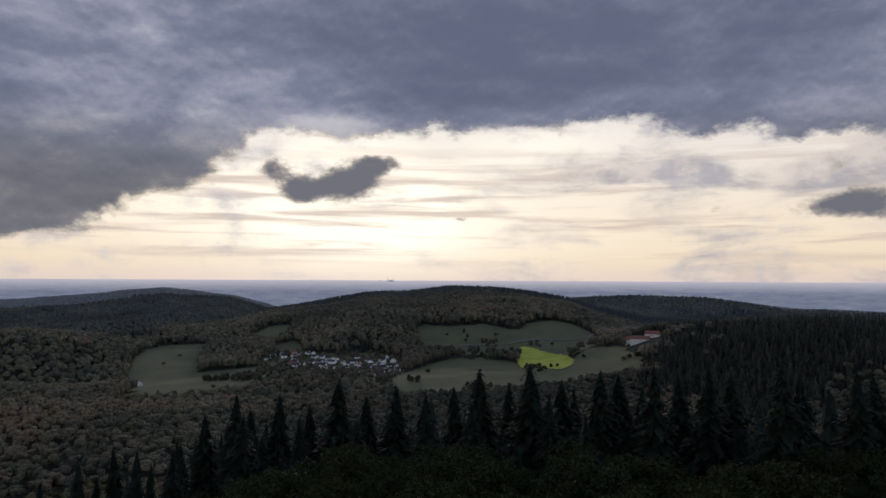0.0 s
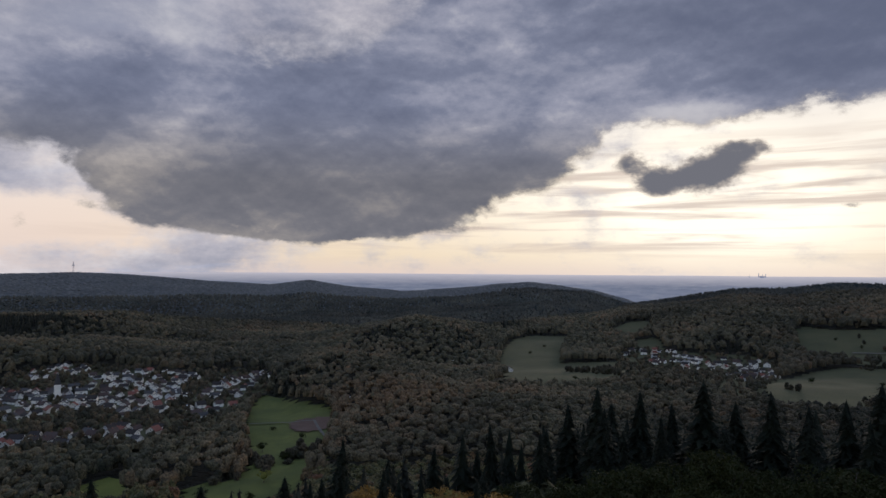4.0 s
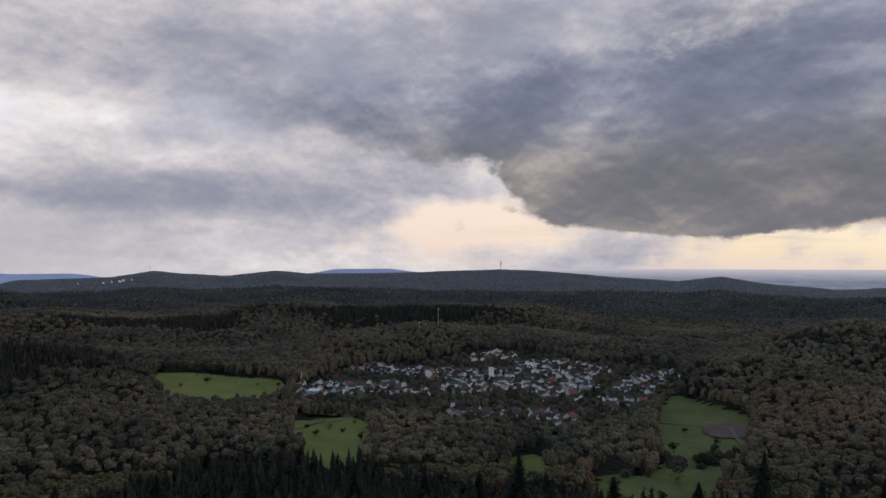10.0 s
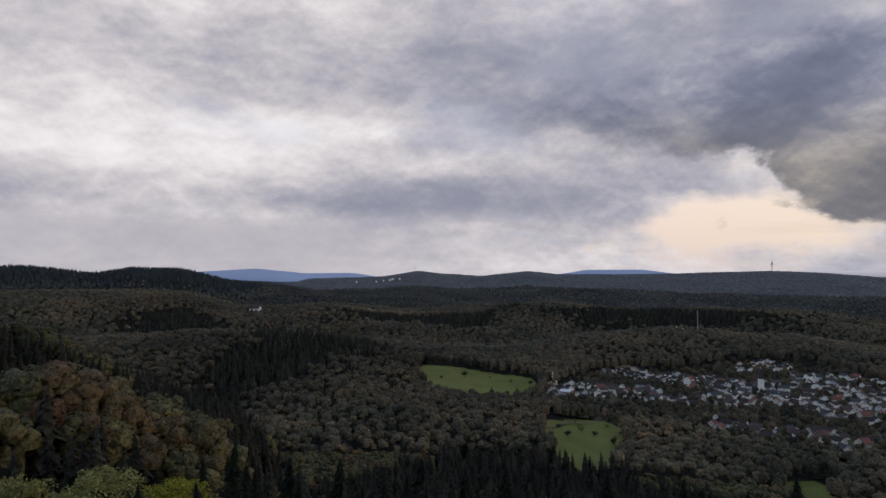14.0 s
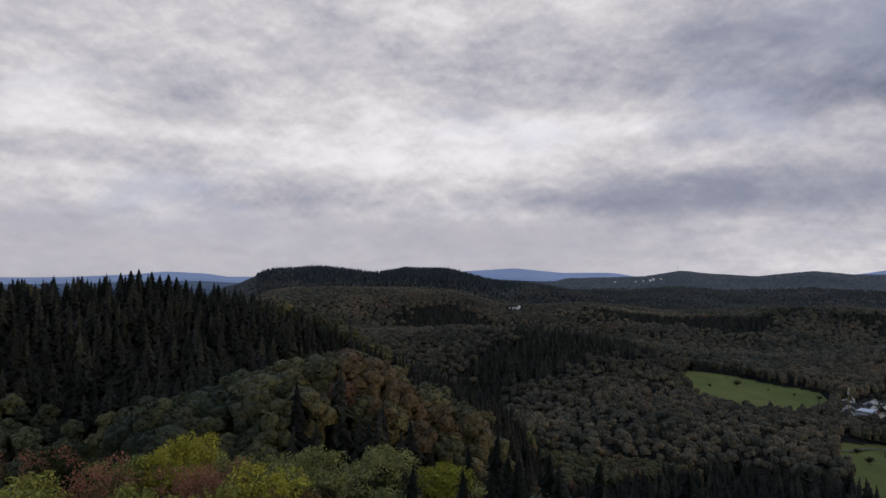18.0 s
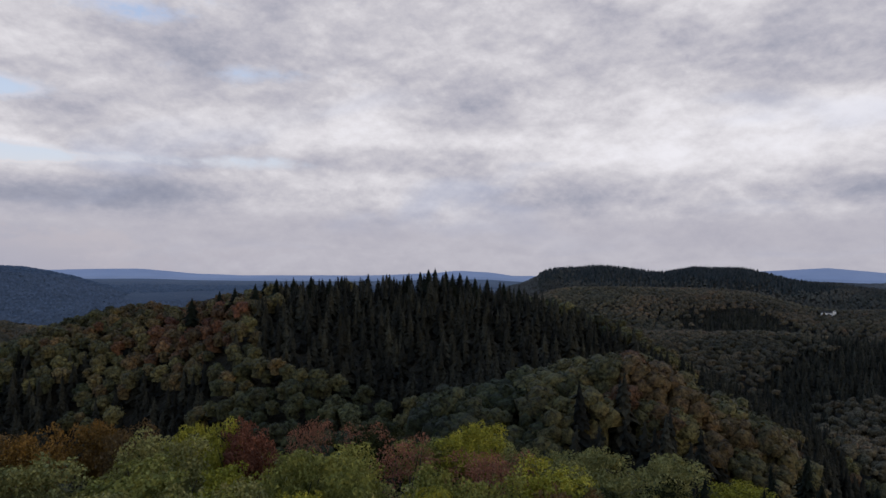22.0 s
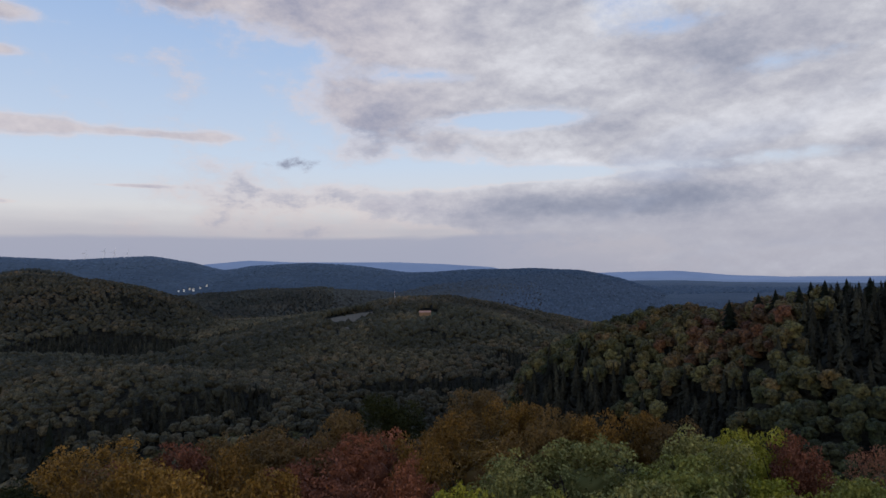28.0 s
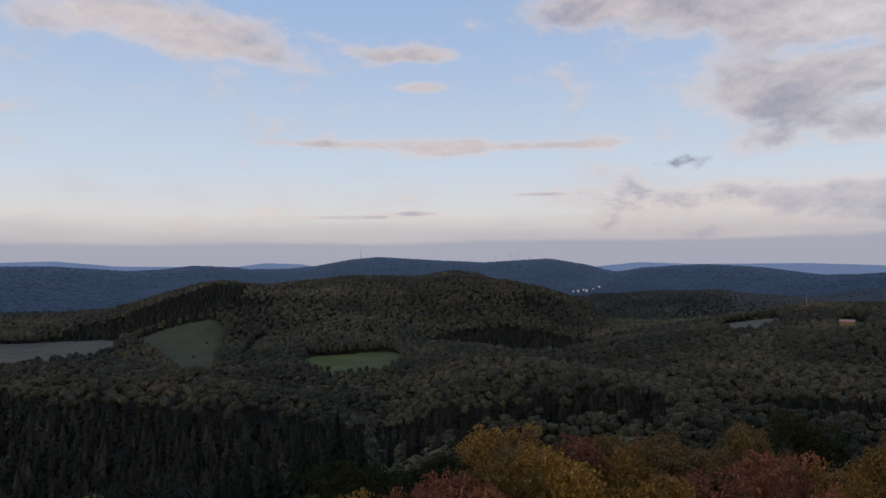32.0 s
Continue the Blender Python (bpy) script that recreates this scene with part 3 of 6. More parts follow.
# hollows behind the nearer crests: bearing, distance, their spreads, depth
HOLLOWS = [(35, 1060, 8, 90, 26), (32, 1750, 12, 230, 50), (60, 1480, 18, 110, 36), (58, 2350, 24, 320, 60), (102, 2100, 22, 200, 50), (101, 1320, 13, 170, 42), (84, 1200, 8, 120, 26), (198, 900, 9, 120, 32), (236, 800, 16, 70, 14), (215, 2700, 26, 420, 60), (176, 1850, 14, 240, 50), (-12, 2650, 26, 260, 40), (150, 900, 14, 260, 30), (110, 600, 8, 130, 22)]


def smooth_profile(az, crest, col, fade):
    g = np.linspace(crest[0, 0] - 3 * fade, crest[-1, 0] + 3 * fade, 600)
    v = np.interp(g, crest[:, 0], crest[:, col])
    w = max(3, int(0.9 / (g[1] - g[0])) | 1)
    pad = np.r_[[v[0]] * w, v, [v[-1]] * w]
    kern = np.hanning(w + 2)[1:-1]
    return np.interp(az, g, np.convolve(pad, kern / kern.sum(), "same")[w:-w])


def height(x, y, parts=False):
    """Height of the ground; parts: how far the hills stand above the plain."""
    x, y = np.asarray(x, float), np.asarray(y, float)
    r = np.hypot(x, y) + 1e-6
    az = np.degrees(np.arctan2(-x, y))
    az = np.where(az < -80, az + 360, az)
    # the plain rises towards the horizon line
    s = np.clip((r - 3600) / 1250, 0, 1)
    rim = (0.30 + 0.70 / (1 + np.exp((az - 66) / 3.0)))
    base = FLOOR + (EYE - 6 - FLOOR) * rim * s ** 0.85 - 12 * np.exp(-((az - 60) / 30) ** 2 - ((r - 800) / 400) ** 2)
    for a0, r0, wa, wr, deep in HOLLOWS:
        base = base - deep * np.exp(-((az - a0) / wa) ** 2 - ((r - r0) / wr) ** 2)
    acc = np.zeros_like(r)
    for crest, near, far, fade, tree in RIDGES:
        d = np.where(az < crest[0, 0], crest[0, 0] - az, np.where(az > crest[-1, 0], az - crest[-1, 0], 0))
        if d.min() > 3 * fade:
            continue
        rc = smooth_profile(az, crest, 1, fade)
        top = EYE + rc * np.tan(np.radians(smooth_profile(az, crest, 2, fade))) - tree
        dr = (r - rc) / np.where(r < rc, near, far)
        hgt = np.clip(top - base, 0, None) * np.exp(-dr * dr * 1.2) * np.exp(-(d / fade) ** 2)
        acc += hgt ** 5
    # the hilltop under the camera
    reach = 118 - 14 * np.exp(-((az - 70) / 38) ** 2) + 22 * np.exp(-((az - 182) / 26) ** 2)
    own = (0 - FLOOR) * np.exp(-(np.clip(r - reach * 0.55, 0, None) / (reach * 1.5)) ** 1.7)
    acc += own ** 5
    if parts:
        return acc ** 0.2
    wob = (vnoise(x / 180, y / 180, 1) - 0.5) * 14 * np.clip((r - 250) / 500, 0, 1) + (vnoise(x / 60, y / 60, 2) - 0.5) * 4 * np.clip((r - 60) / 200, 0, 1)
    fold = (vnoise(x / 390 + 3.3, y / 390, 6) - 0.5) * 44 * np.clip((r - 420) / 300, 0, 1) * np.clip((2500 - r) / 700, 0, 1)
    fold *= 1 - 0.85 * np.exp(-((az - 60) / 24) ** 4) * np.clip((1250 - r) / 150, 0, 1)
    wob = wob + fold
    return base + acc ** 0.2 + wob * np.clip((4300 - r) / 1500, 0.15, 1)


def grid_mesh(name, verts, rows, cols, wrap, mat):
    """A mesh from a regular lattice of rows x cols points."""
    i = np.arange(rows * cols).reshape(rows, cols)
    j = np.roll(i, -1, 1) if wrap else i[:, 1:]
    a = i if wrap else i[:, :-1]
    faces = np.stack([a[:-1], j[:-1], j[1:], a[1:]], -1).reshape(-1, 4)
    return raw_mesh(name, verts, faces, mat)


def raw_mesh(name, verts, faces, mat, smooth=True):
    me = bpy.data.meshes.new(name)
    n, k = faces.shape
    me.vertices.add(len(verts))
    me.vertices.foreach_set("co", np.asarray(verts, np.float32).ravel())
    me.loops.add(n * k)
    me.loops.foreach_set("vertex_index", np.asarray(faces, np.int32).ravel())
    me.polygons.add(n)
    me.polygons.foreach_set("loop_start", np.arange(0, n * k, k, dtype=np.int32))
    me.polygons.foreach_set("use_smooth", np.full(n, smooth, bool))
    me.materials.append(mat)
    me.update(calc_edges=True)
    return me


def polar(az, r):
    a = np.radians(az)
    return -np.sin(a) * r, np.cos(a) * r


def build_ground():
    azs = np.linspace(-80, 280, 540, endpoint=False)
    rs = np.r_[-0.05, 10.0, np.geomspace(20, 4920, 135)]
    A, R = np.meshgrid(azs, rs)
    x, y = polar(A, R)
    z = height(x, y)
    v = np.stack([x, y, z], -1).reshape(-1, 3)
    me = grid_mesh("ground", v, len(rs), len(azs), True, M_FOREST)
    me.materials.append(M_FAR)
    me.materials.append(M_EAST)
    # distant faces take the haze-tinted materials
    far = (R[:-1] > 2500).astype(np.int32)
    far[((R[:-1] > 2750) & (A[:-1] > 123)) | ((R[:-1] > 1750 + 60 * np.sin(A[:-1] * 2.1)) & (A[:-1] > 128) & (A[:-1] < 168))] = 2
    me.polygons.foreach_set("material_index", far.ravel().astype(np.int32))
    tagged(new("ground", me), "rolling wooded hills with a dark leafy forest floor", "ground", kind="structure")
    # distance: the plain, and hills behind the eastern ridges, their haze painted as colour and glow
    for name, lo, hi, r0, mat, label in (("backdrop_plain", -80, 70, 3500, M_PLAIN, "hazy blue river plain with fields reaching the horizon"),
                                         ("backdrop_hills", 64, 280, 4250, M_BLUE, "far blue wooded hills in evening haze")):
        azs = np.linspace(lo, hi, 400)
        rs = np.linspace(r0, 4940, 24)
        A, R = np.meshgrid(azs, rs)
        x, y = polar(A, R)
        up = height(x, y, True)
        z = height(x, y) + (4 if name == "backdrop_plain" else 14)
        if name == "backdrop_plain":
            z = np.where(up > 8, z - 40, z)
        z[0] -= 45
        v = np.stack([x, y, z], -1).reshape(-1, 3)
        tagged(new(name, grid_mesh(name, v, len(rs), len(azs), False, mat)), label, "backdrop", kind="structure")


build_ground()

# ---- clearings: outlines as bearing and distance ----
CLEARINGS = []


def clearing(name, outline, mat, label, step=9.0, kind="field"):
    """A field draped over the ground; the wood keeps off it."""
    pts = np.array([polar(a, r) for a, r in outline])
    # round the outline off
    p = pts
    for _ in range(2):
        q = np.roll(p, -1, 0)
        p = np.stack([0.75 * p + 0.25 * q, 0.25 * p + 0.75 * q], 1).reshape(-1, 2)
    CLEARINGS.append(p)
    if mat is None:
        return
    x0, y0 = p.min(0)
    x1, y1 = p.max(0)
    xs, ys = np.arange(x0, x1 + step, step), np.arange(y0, y1 + step, step)
    X, Y = np.meshgrid(xs, ys)
    cell = inside(X[:-1, :-1] + step / 2, Y[:-1, :-1] + step / 2, p)
    i = np.arange(X.size).reshape(X.shape)
    f = np.stack([i[:-1, :-1], i[:-1, 1:], i[1:, 1:], i[1:, :-1]], -1)[cell]
    lift = 2.6 if mat in (M_PLOUGH, M_RAPE) else 1.6
    v = np.stack([X, Y, height(X, Y) + lift], -1).reshape(-1, 3)
    used = np.unique(f)
    back = np.zeros(len(v), int)
    back[used] = np.arange(len(used))
    tagged(new(name, raw_mesh(name, v[used], back[f], mat)), label, kind, kind="structure")


def inside(x, y, poly):
    """Points within a polygon."""
    hit = np.zeros(np.shape(x), bool)
    for (ax, ay), (bx, by) in zip(poly, np.roll(poly, -1, 0)):
        if ay != by:
            hit ^= ((ay > y) != (by > y)) & (x < (bx - ax) * (y - ay) / (by - ay) + ax)
    return hit


def in_clearing(x, y):
    hit = np.zeros(np.shape(x), bool)
    for poly in CLEARINGS:
        hit |= inside(x, y, poly)
    return hit


LIT, DULL = "lit green hillside meadow between woods", "dull grey-green meadow between woods"
clearing("meadow", [(88.7, 935), (85.8, 942), (81.7, 917), (77.4, 881), (78.3, 763), (80.5, 738), (83.8, 690), (87.7, 743)], M_GRASS, LIT)
clearing("meadow", [(78.5, 632), (75.2, 665), (71.0, 680), (70.6, 525), (72.4, 476), (75.6, 476), (76.5, 501)], M_GRASS, LIT)
clearing("meadow", [(47, 673), (46, 844), (43.8, 817), (42.4, 753), (39.6, 706), (39.8, 547), (41.3, 485), (42.9, 400), (46.1, 385), (51.9, 400), (52.2, 470), (48.9, 480), (46.1, 500)], M_VALLEY, "dull green valley meadow around a ploughed strip")
clearing("ploughed_field", [(43.5, 678), (39.5, 668), (39.6, 618), (42.9, 624)], M_PLOUGH, "reddish-brown ploughed strip in a meadow", 5.0)
clearing("meadow", [(59.5, 509), (55.6, 527), (55.5, 440), (58.5, 430)], M_GRASS, LIT)
clearing("meadow", [(25, 1373), (22.4, 1514), (19.1, 1518), (20.3, 1278), (20, 1088), (22.8, 942), (26.1, 921)], M_DULL, DULL)
clearing("meadow", [(22.3, 1088), (18.5, 1182), (12.8, 1123), (10.7, 935), (17.1, 824), (21.9, 759), (26.5, 757), (26.3, 850)], M_DULL, DULL)
clearing("meadow", [(2.4, 1393), (1.9, 1429), (-0.8, 1384), (-4.2, 1413), (-6.4, 1354), (-7.1, 1440), (-9.8, 1533), (-13.3, 1494), (-13.3, 1152), (-8.6, 1189), (-5.7, 1163), (-1.6, 1187), (2.1, 1256)], M_DULL, "pale hillside meadow with a farm track")
clearing("meadow", [(5.5, 930), (1.1, 1152), (-2.3, 1172), (-5.9, 1121), (-10, 1088), (-13.3, 1228), (-16, 1037), (-17.6, 877), (-14.2, 873), (-10.5, 802), (-4.7, 761), (1.1, 736), (5, 762)], M_DULL, DULL)
clearing("rape_field", [(-6.3, 1222), (-7.4, 1230), (-9, 1189), (-10.9, 1178), (-11.3, 1050), (-9.4, 1040), (-8.1, 1075), (-6.7, 1040)], M_RAPE, "bright yellow-green rape field on a slope", 6.0)
clearing("meadow", [(16.8, 1511), (14.1, 1593), (12.3, 1538), (14.3, 1364)], M_DULL, DULL)
clearing("meadow", [(14.5, 1380), (12.2, 1402), (11.6, 1248), (13.6, 1216)], M_DULL, DULL)
clearing("meadow", [(235.1, 1386), (232, 1422), (227.4, 1386), (228.2, 1212), (228.7, 991), (231.6, 991), (232.4, 1187)], M_DULL, DULL)
clearing("meadow", [(225.9, 1254), (224.5, 1338), (224.8, 1180), (227.5, 995)], M_DULL, DULL)
clearing("meadow", [(222.3, 1086), (217.6, 1148), (212.9, 1193), (213.6, 881), (216.6, 852), (220.4, 898)], M_VALLEY, "green meadow strip in a wooded hollow")
clearing("ploughed_field", [(248, 1440), (243.3, 1464), (239.5, 1518), (235.5, 1480), (235.9, 1266), (239.8, 1212), (243.3, 1176), (248, 1180)], M_STUBBLE, "pale stubble field by the wood")
clearing("ploughed_field", [(187.5, 1330), (185.3, 1370), (182, 1300), (183, 1130), (186.2, 1030)], M_STUBBLE, "brown stubble field on the plateau")
clearing("meadow", [(178.8, 1230), (177.0, 1220), (176.6, 1060), (179, 1040)], M_DULL, DULL)
TOWN = [(77.2, 834), (76.6, 863), (71.5, 1027), (68.2, 1011), (62.7, 1076), (59, 1102), (53.7, 1038), (50.8, 1009), (44.9, 1062), (44.9, 842), (48.4, 715), (48.9, 630), (53.7, 575), (60.5, 585), (67.3, 617), (72, 665), (77.2, 709)]
VILLAGE = [(15.6, 1238), (14.9, 1290), (12.6, 1290), (10.8, 1234), (4.1, 1224), (3, 1156), (4.5, 828), (6.9, 797), (10.7, 866), (15.4, 923)]
STREETS = [
    [(77.2, 815), (74.3, 840), (71.1, 847), (67.7, 819)],
    [(76.6, 848), (72.9, 863), (68.2, 877)],
    [(71.8, 1019), (69.7, 996), (67.3, 959), (63.4, 912), (60.0, 868)],
    [(68.2, 977), (65.4, 985), (62.4, 924), (58.5, 932)],
    [(66.3, 789), (63.4, 820), (60.5, 844), (57.1, 829), (53.7, 799)],
    [(62.4, 1047), (60.5, 1050), (59.0, 1081)],
    [(58.0, 1003), (55.6, 1012), (53.2, 995), (50.8, 966)],
    [(58.5, 953), (56.1, 951), (53.7, 936), (51.5, 926)],
    [(57.6, 898), (55.1, 902), (52.7, 884), (53.7, 820)],
    [(61.5, 889), (58.5, 852), (55.6, 816), (54.1, 759)],
    [(48.9, 836), (47.5, 908), (46.1, 968), (44.9, 1027)],
    [(50.8, 740), (48.4, 751), (49.8, 799)],
    [(63.9, 691), (61.4, 680), (59.0, 655), (57.5, 676), (53.7, 639)],
    [(47.5, 990), (45.1, 942)]]
VILLAGE_LANES = [
    [(14.7, 1260), (12.6, 1248), (10.8, 1193), (8.9, 1165), (6.5, 1172), (4.0, 1171)],
    [(12.6, 1176), (9.8, 1145), (6.9, 1116), (4.0, 1132)],
    [(6.9, 945), (4.5, 1096)]]
clearing("garden_ground", TOWN, M_DULL, "dark green gardens and lanes of the town")
clearing("garden_ground", VILLAGE, M_DULL, "grey-green gardens and paddocks of the village")
clearing("", [(103.2, 1680), (100.6, 1680), (100.6, 1565), (103.2, 1565)], None, "")
clearing("", [(-15.4, 1220), (-18.6, 1220), (-18.6, 980), (-15.4, 980)], None, "")

# ---- forest ----
rng = np.random.default_rng(5)


def ico(sub):
    bm = bmesh.new()
    bmesh.ops.create_icosphere(bm, subdivisions=sub, radius=0.5)
    v = np.array([u.co[:] for u in bm.verts])
    f = np.array([[u.index for u in q.verts] for q in bm.faces])
    bm.free()
    return v, f


def leaf_quads(centre, normal, size, seed):
    """Small folded rhombs, one per centre, as vertices and triangles."""
    g = np.random.default_rng(seed)
    n = len(centre)
    normal = normal / (np.linalg.norm(normal, axis=1, keepdims=True) + 1e-9)
    u = np.cross(normal, g.normal(size=(n, 3)))
    u /= np.linalg.norm(u, axis=1, keepdims=True) + 1e-9
    w = np.cross(normal, u)
    s = size * g.uniform(0.6, 1.35, (n, 1))
    fold = normal * s * 0.25
    v = np.stack([centre - u * s * 0.6, centre - w * s * 0.42 + fold, centre + u * s * 0.6, centre + w * s * 0.42 + fold], 1).reshape(-1, 3)
    i = np.arange(n)[:, None] * 4
    return v, np.concatenate([i + [0, 1, 2], i + [0, 2, 3]])


def crown_lobes(count, seed):
    """Boughs of a broadleaf crown, 1 wide and 1 high: centres and radii."""
    g = np.random.default_rng(seed)
    d = g.normal(size=(count, 3))
    d /= np.linalg.norm(d, axis=1, keepdims=True)
    d[:, 2] = np.abs(d[:, 2]) * 1.05 - 0.22
    rad = g.uniform(0.22, 0.36, (count, 1))
    c = d * rad * np.array([1, 1, 0.95]) + [0, 0, 0.58]
    return c, g.uniform(0.10, 0.19, count)


def broad_unit(leaves, size, seed, lobes=22, core=1, fill=0.70):
    """A broadleaf crown, 1 wide: leaves on the shells of the clumps that its boughs carry, round a dim core."""
    g = np.random.default_rng(seed)
    c, rad = crown_lobes(lobes, seed)
    n = lobes * 7
    own = np.repeat(np.arange(lobes), 7)
    d = g.normal(size=(n, 3))
    d[:, 2] += 0.5
    d /= np.linalg.norm(d, axis=1, keepdims=True)
    cc = c[own] + d * rad[own][:, None] * g.uniform(0.7, 1.15, (n, 1))
    cr = rad[own] * g.uniform(0.3, 0.55, n)
    pick = g.choice(n, leaves, p=cr ** 2 / (cr ** 2).sum())
    e = g.normal(size=(leaves, 3))
    e[:, 2] += 0.6
    e /= np.linalg.norm(e, axis=1, keepdims=True)
    at = cc[pick] + e * cr[pick][:, None] * g.uniform(0.6, 1.15, (leaves, 1))
    parts = [leaf_quads(at, e + g.normal(size=(leaves, 3)) * 0.6, size, seed + 1)]
    v, f = ico(core)
    away = v / np.linalg.norm(v, axis=1, keepdims=True)
    reach = np.array([max(0.22, max(float(np.dot(c[i] - [0, 0, 0.55], a)) + rad[i] * 0.75 for i in range(lobes))) for a in away])
    v = away * reach[:, None] * fill * g.uniform(0.85, 1.1, (len(v), 1)) + [0, 0, 0.55]
    parts.append((v, f))
    return join(parts)


def cap(sides, seed):
    """One bough of a crown: an uneven rounded cap of radius 1, open below."""
    g = np.random.default_rng(seed)
    v = [[0, 0, 1.0]]
    for polar_deg, k in ((52, 0.5), (104, 0.0)):
        e = math.radians(polar_deg)
        for i in range(sides):
            a, m = 6.283 * (i + k) / sides + g.uniform(-0.3, 0.3), g.uniform(0.74, 1.22)
            v.append([m * math.sin(e) * math.cos(a), m * math.sin(e) * math.sin(a), m * math.cos(e)])
    f = [(0, 1 + i, 1 + (i + 1) % sides) for i in range(sides)]
    for i in range(sides):
        j = (i + 1) % sides
        f += [(1 + i, 1 + sides + i, 1 + sides + j), (1 + i, 1 + sides + j, 1 + j)]
    return np.array(v), np.array(f)


def clump_unit(boughs, sides, seed, sprays=0, size=0.1):
    """A broadleaf crown 1 wide and 1 high: rounded boughs heaped into a dome, with a few leaf sprays standing off them."""
    g = np.random.default_rng(seed)
    parts, tips = [], []
    for i in range(boughs):
        q = (i + 0.4) / boughs
        e = math.radians(82) * q ** 0.55
        a = i * 2.39996 + g.uniform(-0.3, 0.3)
        rad = 0.5 if boughs == 1 else g.uniform(0.19, 0.29) * (1.45 if boughs < 6 else 1.0)
        out = 0.5 - rad * 0.85
        c = np.array([out * math.sin(e) * math.cos(a), out * math.sin(e) * math.sin(a), 0.34 + 0.44 * math.cos(e) * g.uniform(0.8, 1.15)])
        v, f = cap(sides, seed * 31 + i)
        tilt = 0.6 * math.sin(e)
        n = np.array([tilt * math.cos(a), tilt * math.sin(a), 1.0])
        v = v * [rad, rad, rad * 1.1]
        v[:, :2] += v[:, 2:3] * n[:2] * 0.5
        parts.append((v + c, f))
        tips.append((c, rad))
    if boughs > 4:
        parts.append((cap(5, seed)[0] * [0.42, 0.42, 0.5] + [0, 0, 0.16], cap(5, seed)[1]))
    if sprays:
        pick = g.integers(0, boughs, sprays)
        d = g.normal(size=(sprays, 3))
        d[:, 2] = np.abs(d[:, 2]) + 0.1
        d /= np.linalg.norm(d, axis=1, keepdims=True)
        at = np.array([tips[k][0] for k in pick]) + d * np.array([[tips[k][1]] for k in pick]) * g.uniform(0.95, 1.25, (sprays, 1))
        parts.append(leaf_quads(at, d + g.normal(size=(sprays, 3)) * 1.0, size, seed + 1))
    return join(parts)


def frond_unit(tiers, per, seed, wide):
    """A spruce seen from afar: drooping fronds on a narrow dark core."""
    return join([conifer_unit(tiers, per, seed, 0, wide, 0.1, 1.25), cone_unit(6, 2, seed, wide * 0.5, 0.05)])


def join(parts):
    vs, fs, at = [], [], 0
    for v, f in parts:
        vs.append(v)
        fs.append(f + at)
        at += len(v)
    return np.concatenate(vs), np.concatenate(fs)


def conifer_unit(tiers, per, seed, twigs=0, wide=0.16, low=0.08, sag=1.0):
    """A spruce, 1 high: whorls of drooping branches, each a narrow jagged frond."""
    g = np.random.default_rng(seed)
    vs, fs = [], []

    def tri(a, b, c):
        i = len(vs)
        vs.extend((a, b, c))
        fs.append((i, i + 1, i + 2))
    for t in range(tiers):
        h = low + (0.985 - low) * (t / (tiers - 0.5)) ** 0.93
        reach = wide * (1.02 - h) ** 0.82 * g.uniform(0.85, 1.12) + 0.006
        turn = g.uniform(0, 6.28)
        for b in range(per):
            a = turn + 6.283 * b / per + g.uniform(-0.35, 0.35)
            r = reach * g.uniform(0.6, 1.2)
            lift = g.uniform(-0.45, 0.45) * (0.9 - low) / tiers
            out, side = np.array([math.cos(a), math.sin(a), 0]), np.array([-math.sin(a), math.cos(a), 0])
            droop = r * g.uniform(0.25, 0.6) * sag
            root = np.array([0, 0, min(0.99, h + lift + r * 0.16)])
            tip = out * r + [0, 0, h + lift - droop]
            half = (0.40 if twigs == 0 else 0.26) * r * 6.283 / max(per, 5) * 0.9
            mid = out * r * 0.55 + [0, 0, h + lift - droop * 0.35]
            tri(root, mid - side * half, tip)
            tri(root, tip, mid + side * half)
            for w in range(twigs):
                q = (w + 1) / (twigs + 0.6)
                base = root * (1 - q) + tip * q
                s = 1 if w % 2 else -1
                end = base + (out * 0.45 + side * s * g.uniform(0.6, 1.0)) * r * (0.42 - 0.22 * q) - [0, 0, r * g.uniform(0.05, 0.22)]
                tri(base, base + out * r * 0.16, end)
    i = len(vs)
    vs.extend([np.array([0, 0, 1.0]), np.array([0.006, 0, 0.93]), np.array([-0.003, 0.005, 0.93]), np.array([-0.003, -0.005, 0.93])])
    fs.extend([(i, i + 1, i + 2), (i, i + 2, i + 3), (i, i + 3, i + 1)])
    return np.array(vs, float), np.array(fs)


def cone_unit(sides, tiers, seed, rad=0.17, low=0.05):
    """A spruce as stacked ragged skirts."""
    g = np.random.default_rng(seed)
    parts = []
    for t in range(tiers):
        q = t / tiers
        z0 = low + (0.9 - low) * q
        z1 = min(1.0, z0 + (1.9 if tiers > 3 else 1.5) * (0.92 - low) / tiers)
        a = np.arange(sides) * 6.283 / sides + g.uniform(0, 6)
        jag = np.where(np.arange(sides) % 2, 0.6, 1.2) if tiers > 3 else 1.0
        rr = (rad * (1 - q) ** 0.75 + 0.008) * g.uniform(0.7, 1.25, sides) * jag
        drop = np.where(np.arange(sides) % 2, 0.35, -0.35) * (0.5 / tiers) if tiers > 3 else 0.0
        v = np.concatenate([[[0, 0, 1.0 if t == tiers - 1 else z1]], np.stack([rr * np.cos(a), rr * np.sin(a), np.full(sides, z0) + drop + g.uniform(-0.012, 0.012, sides)], -1)])
        parts.append((v, np.array([(0, i + 1, (i + 1) % sides + 1) for i in range(sides)])))
    return join(parts)


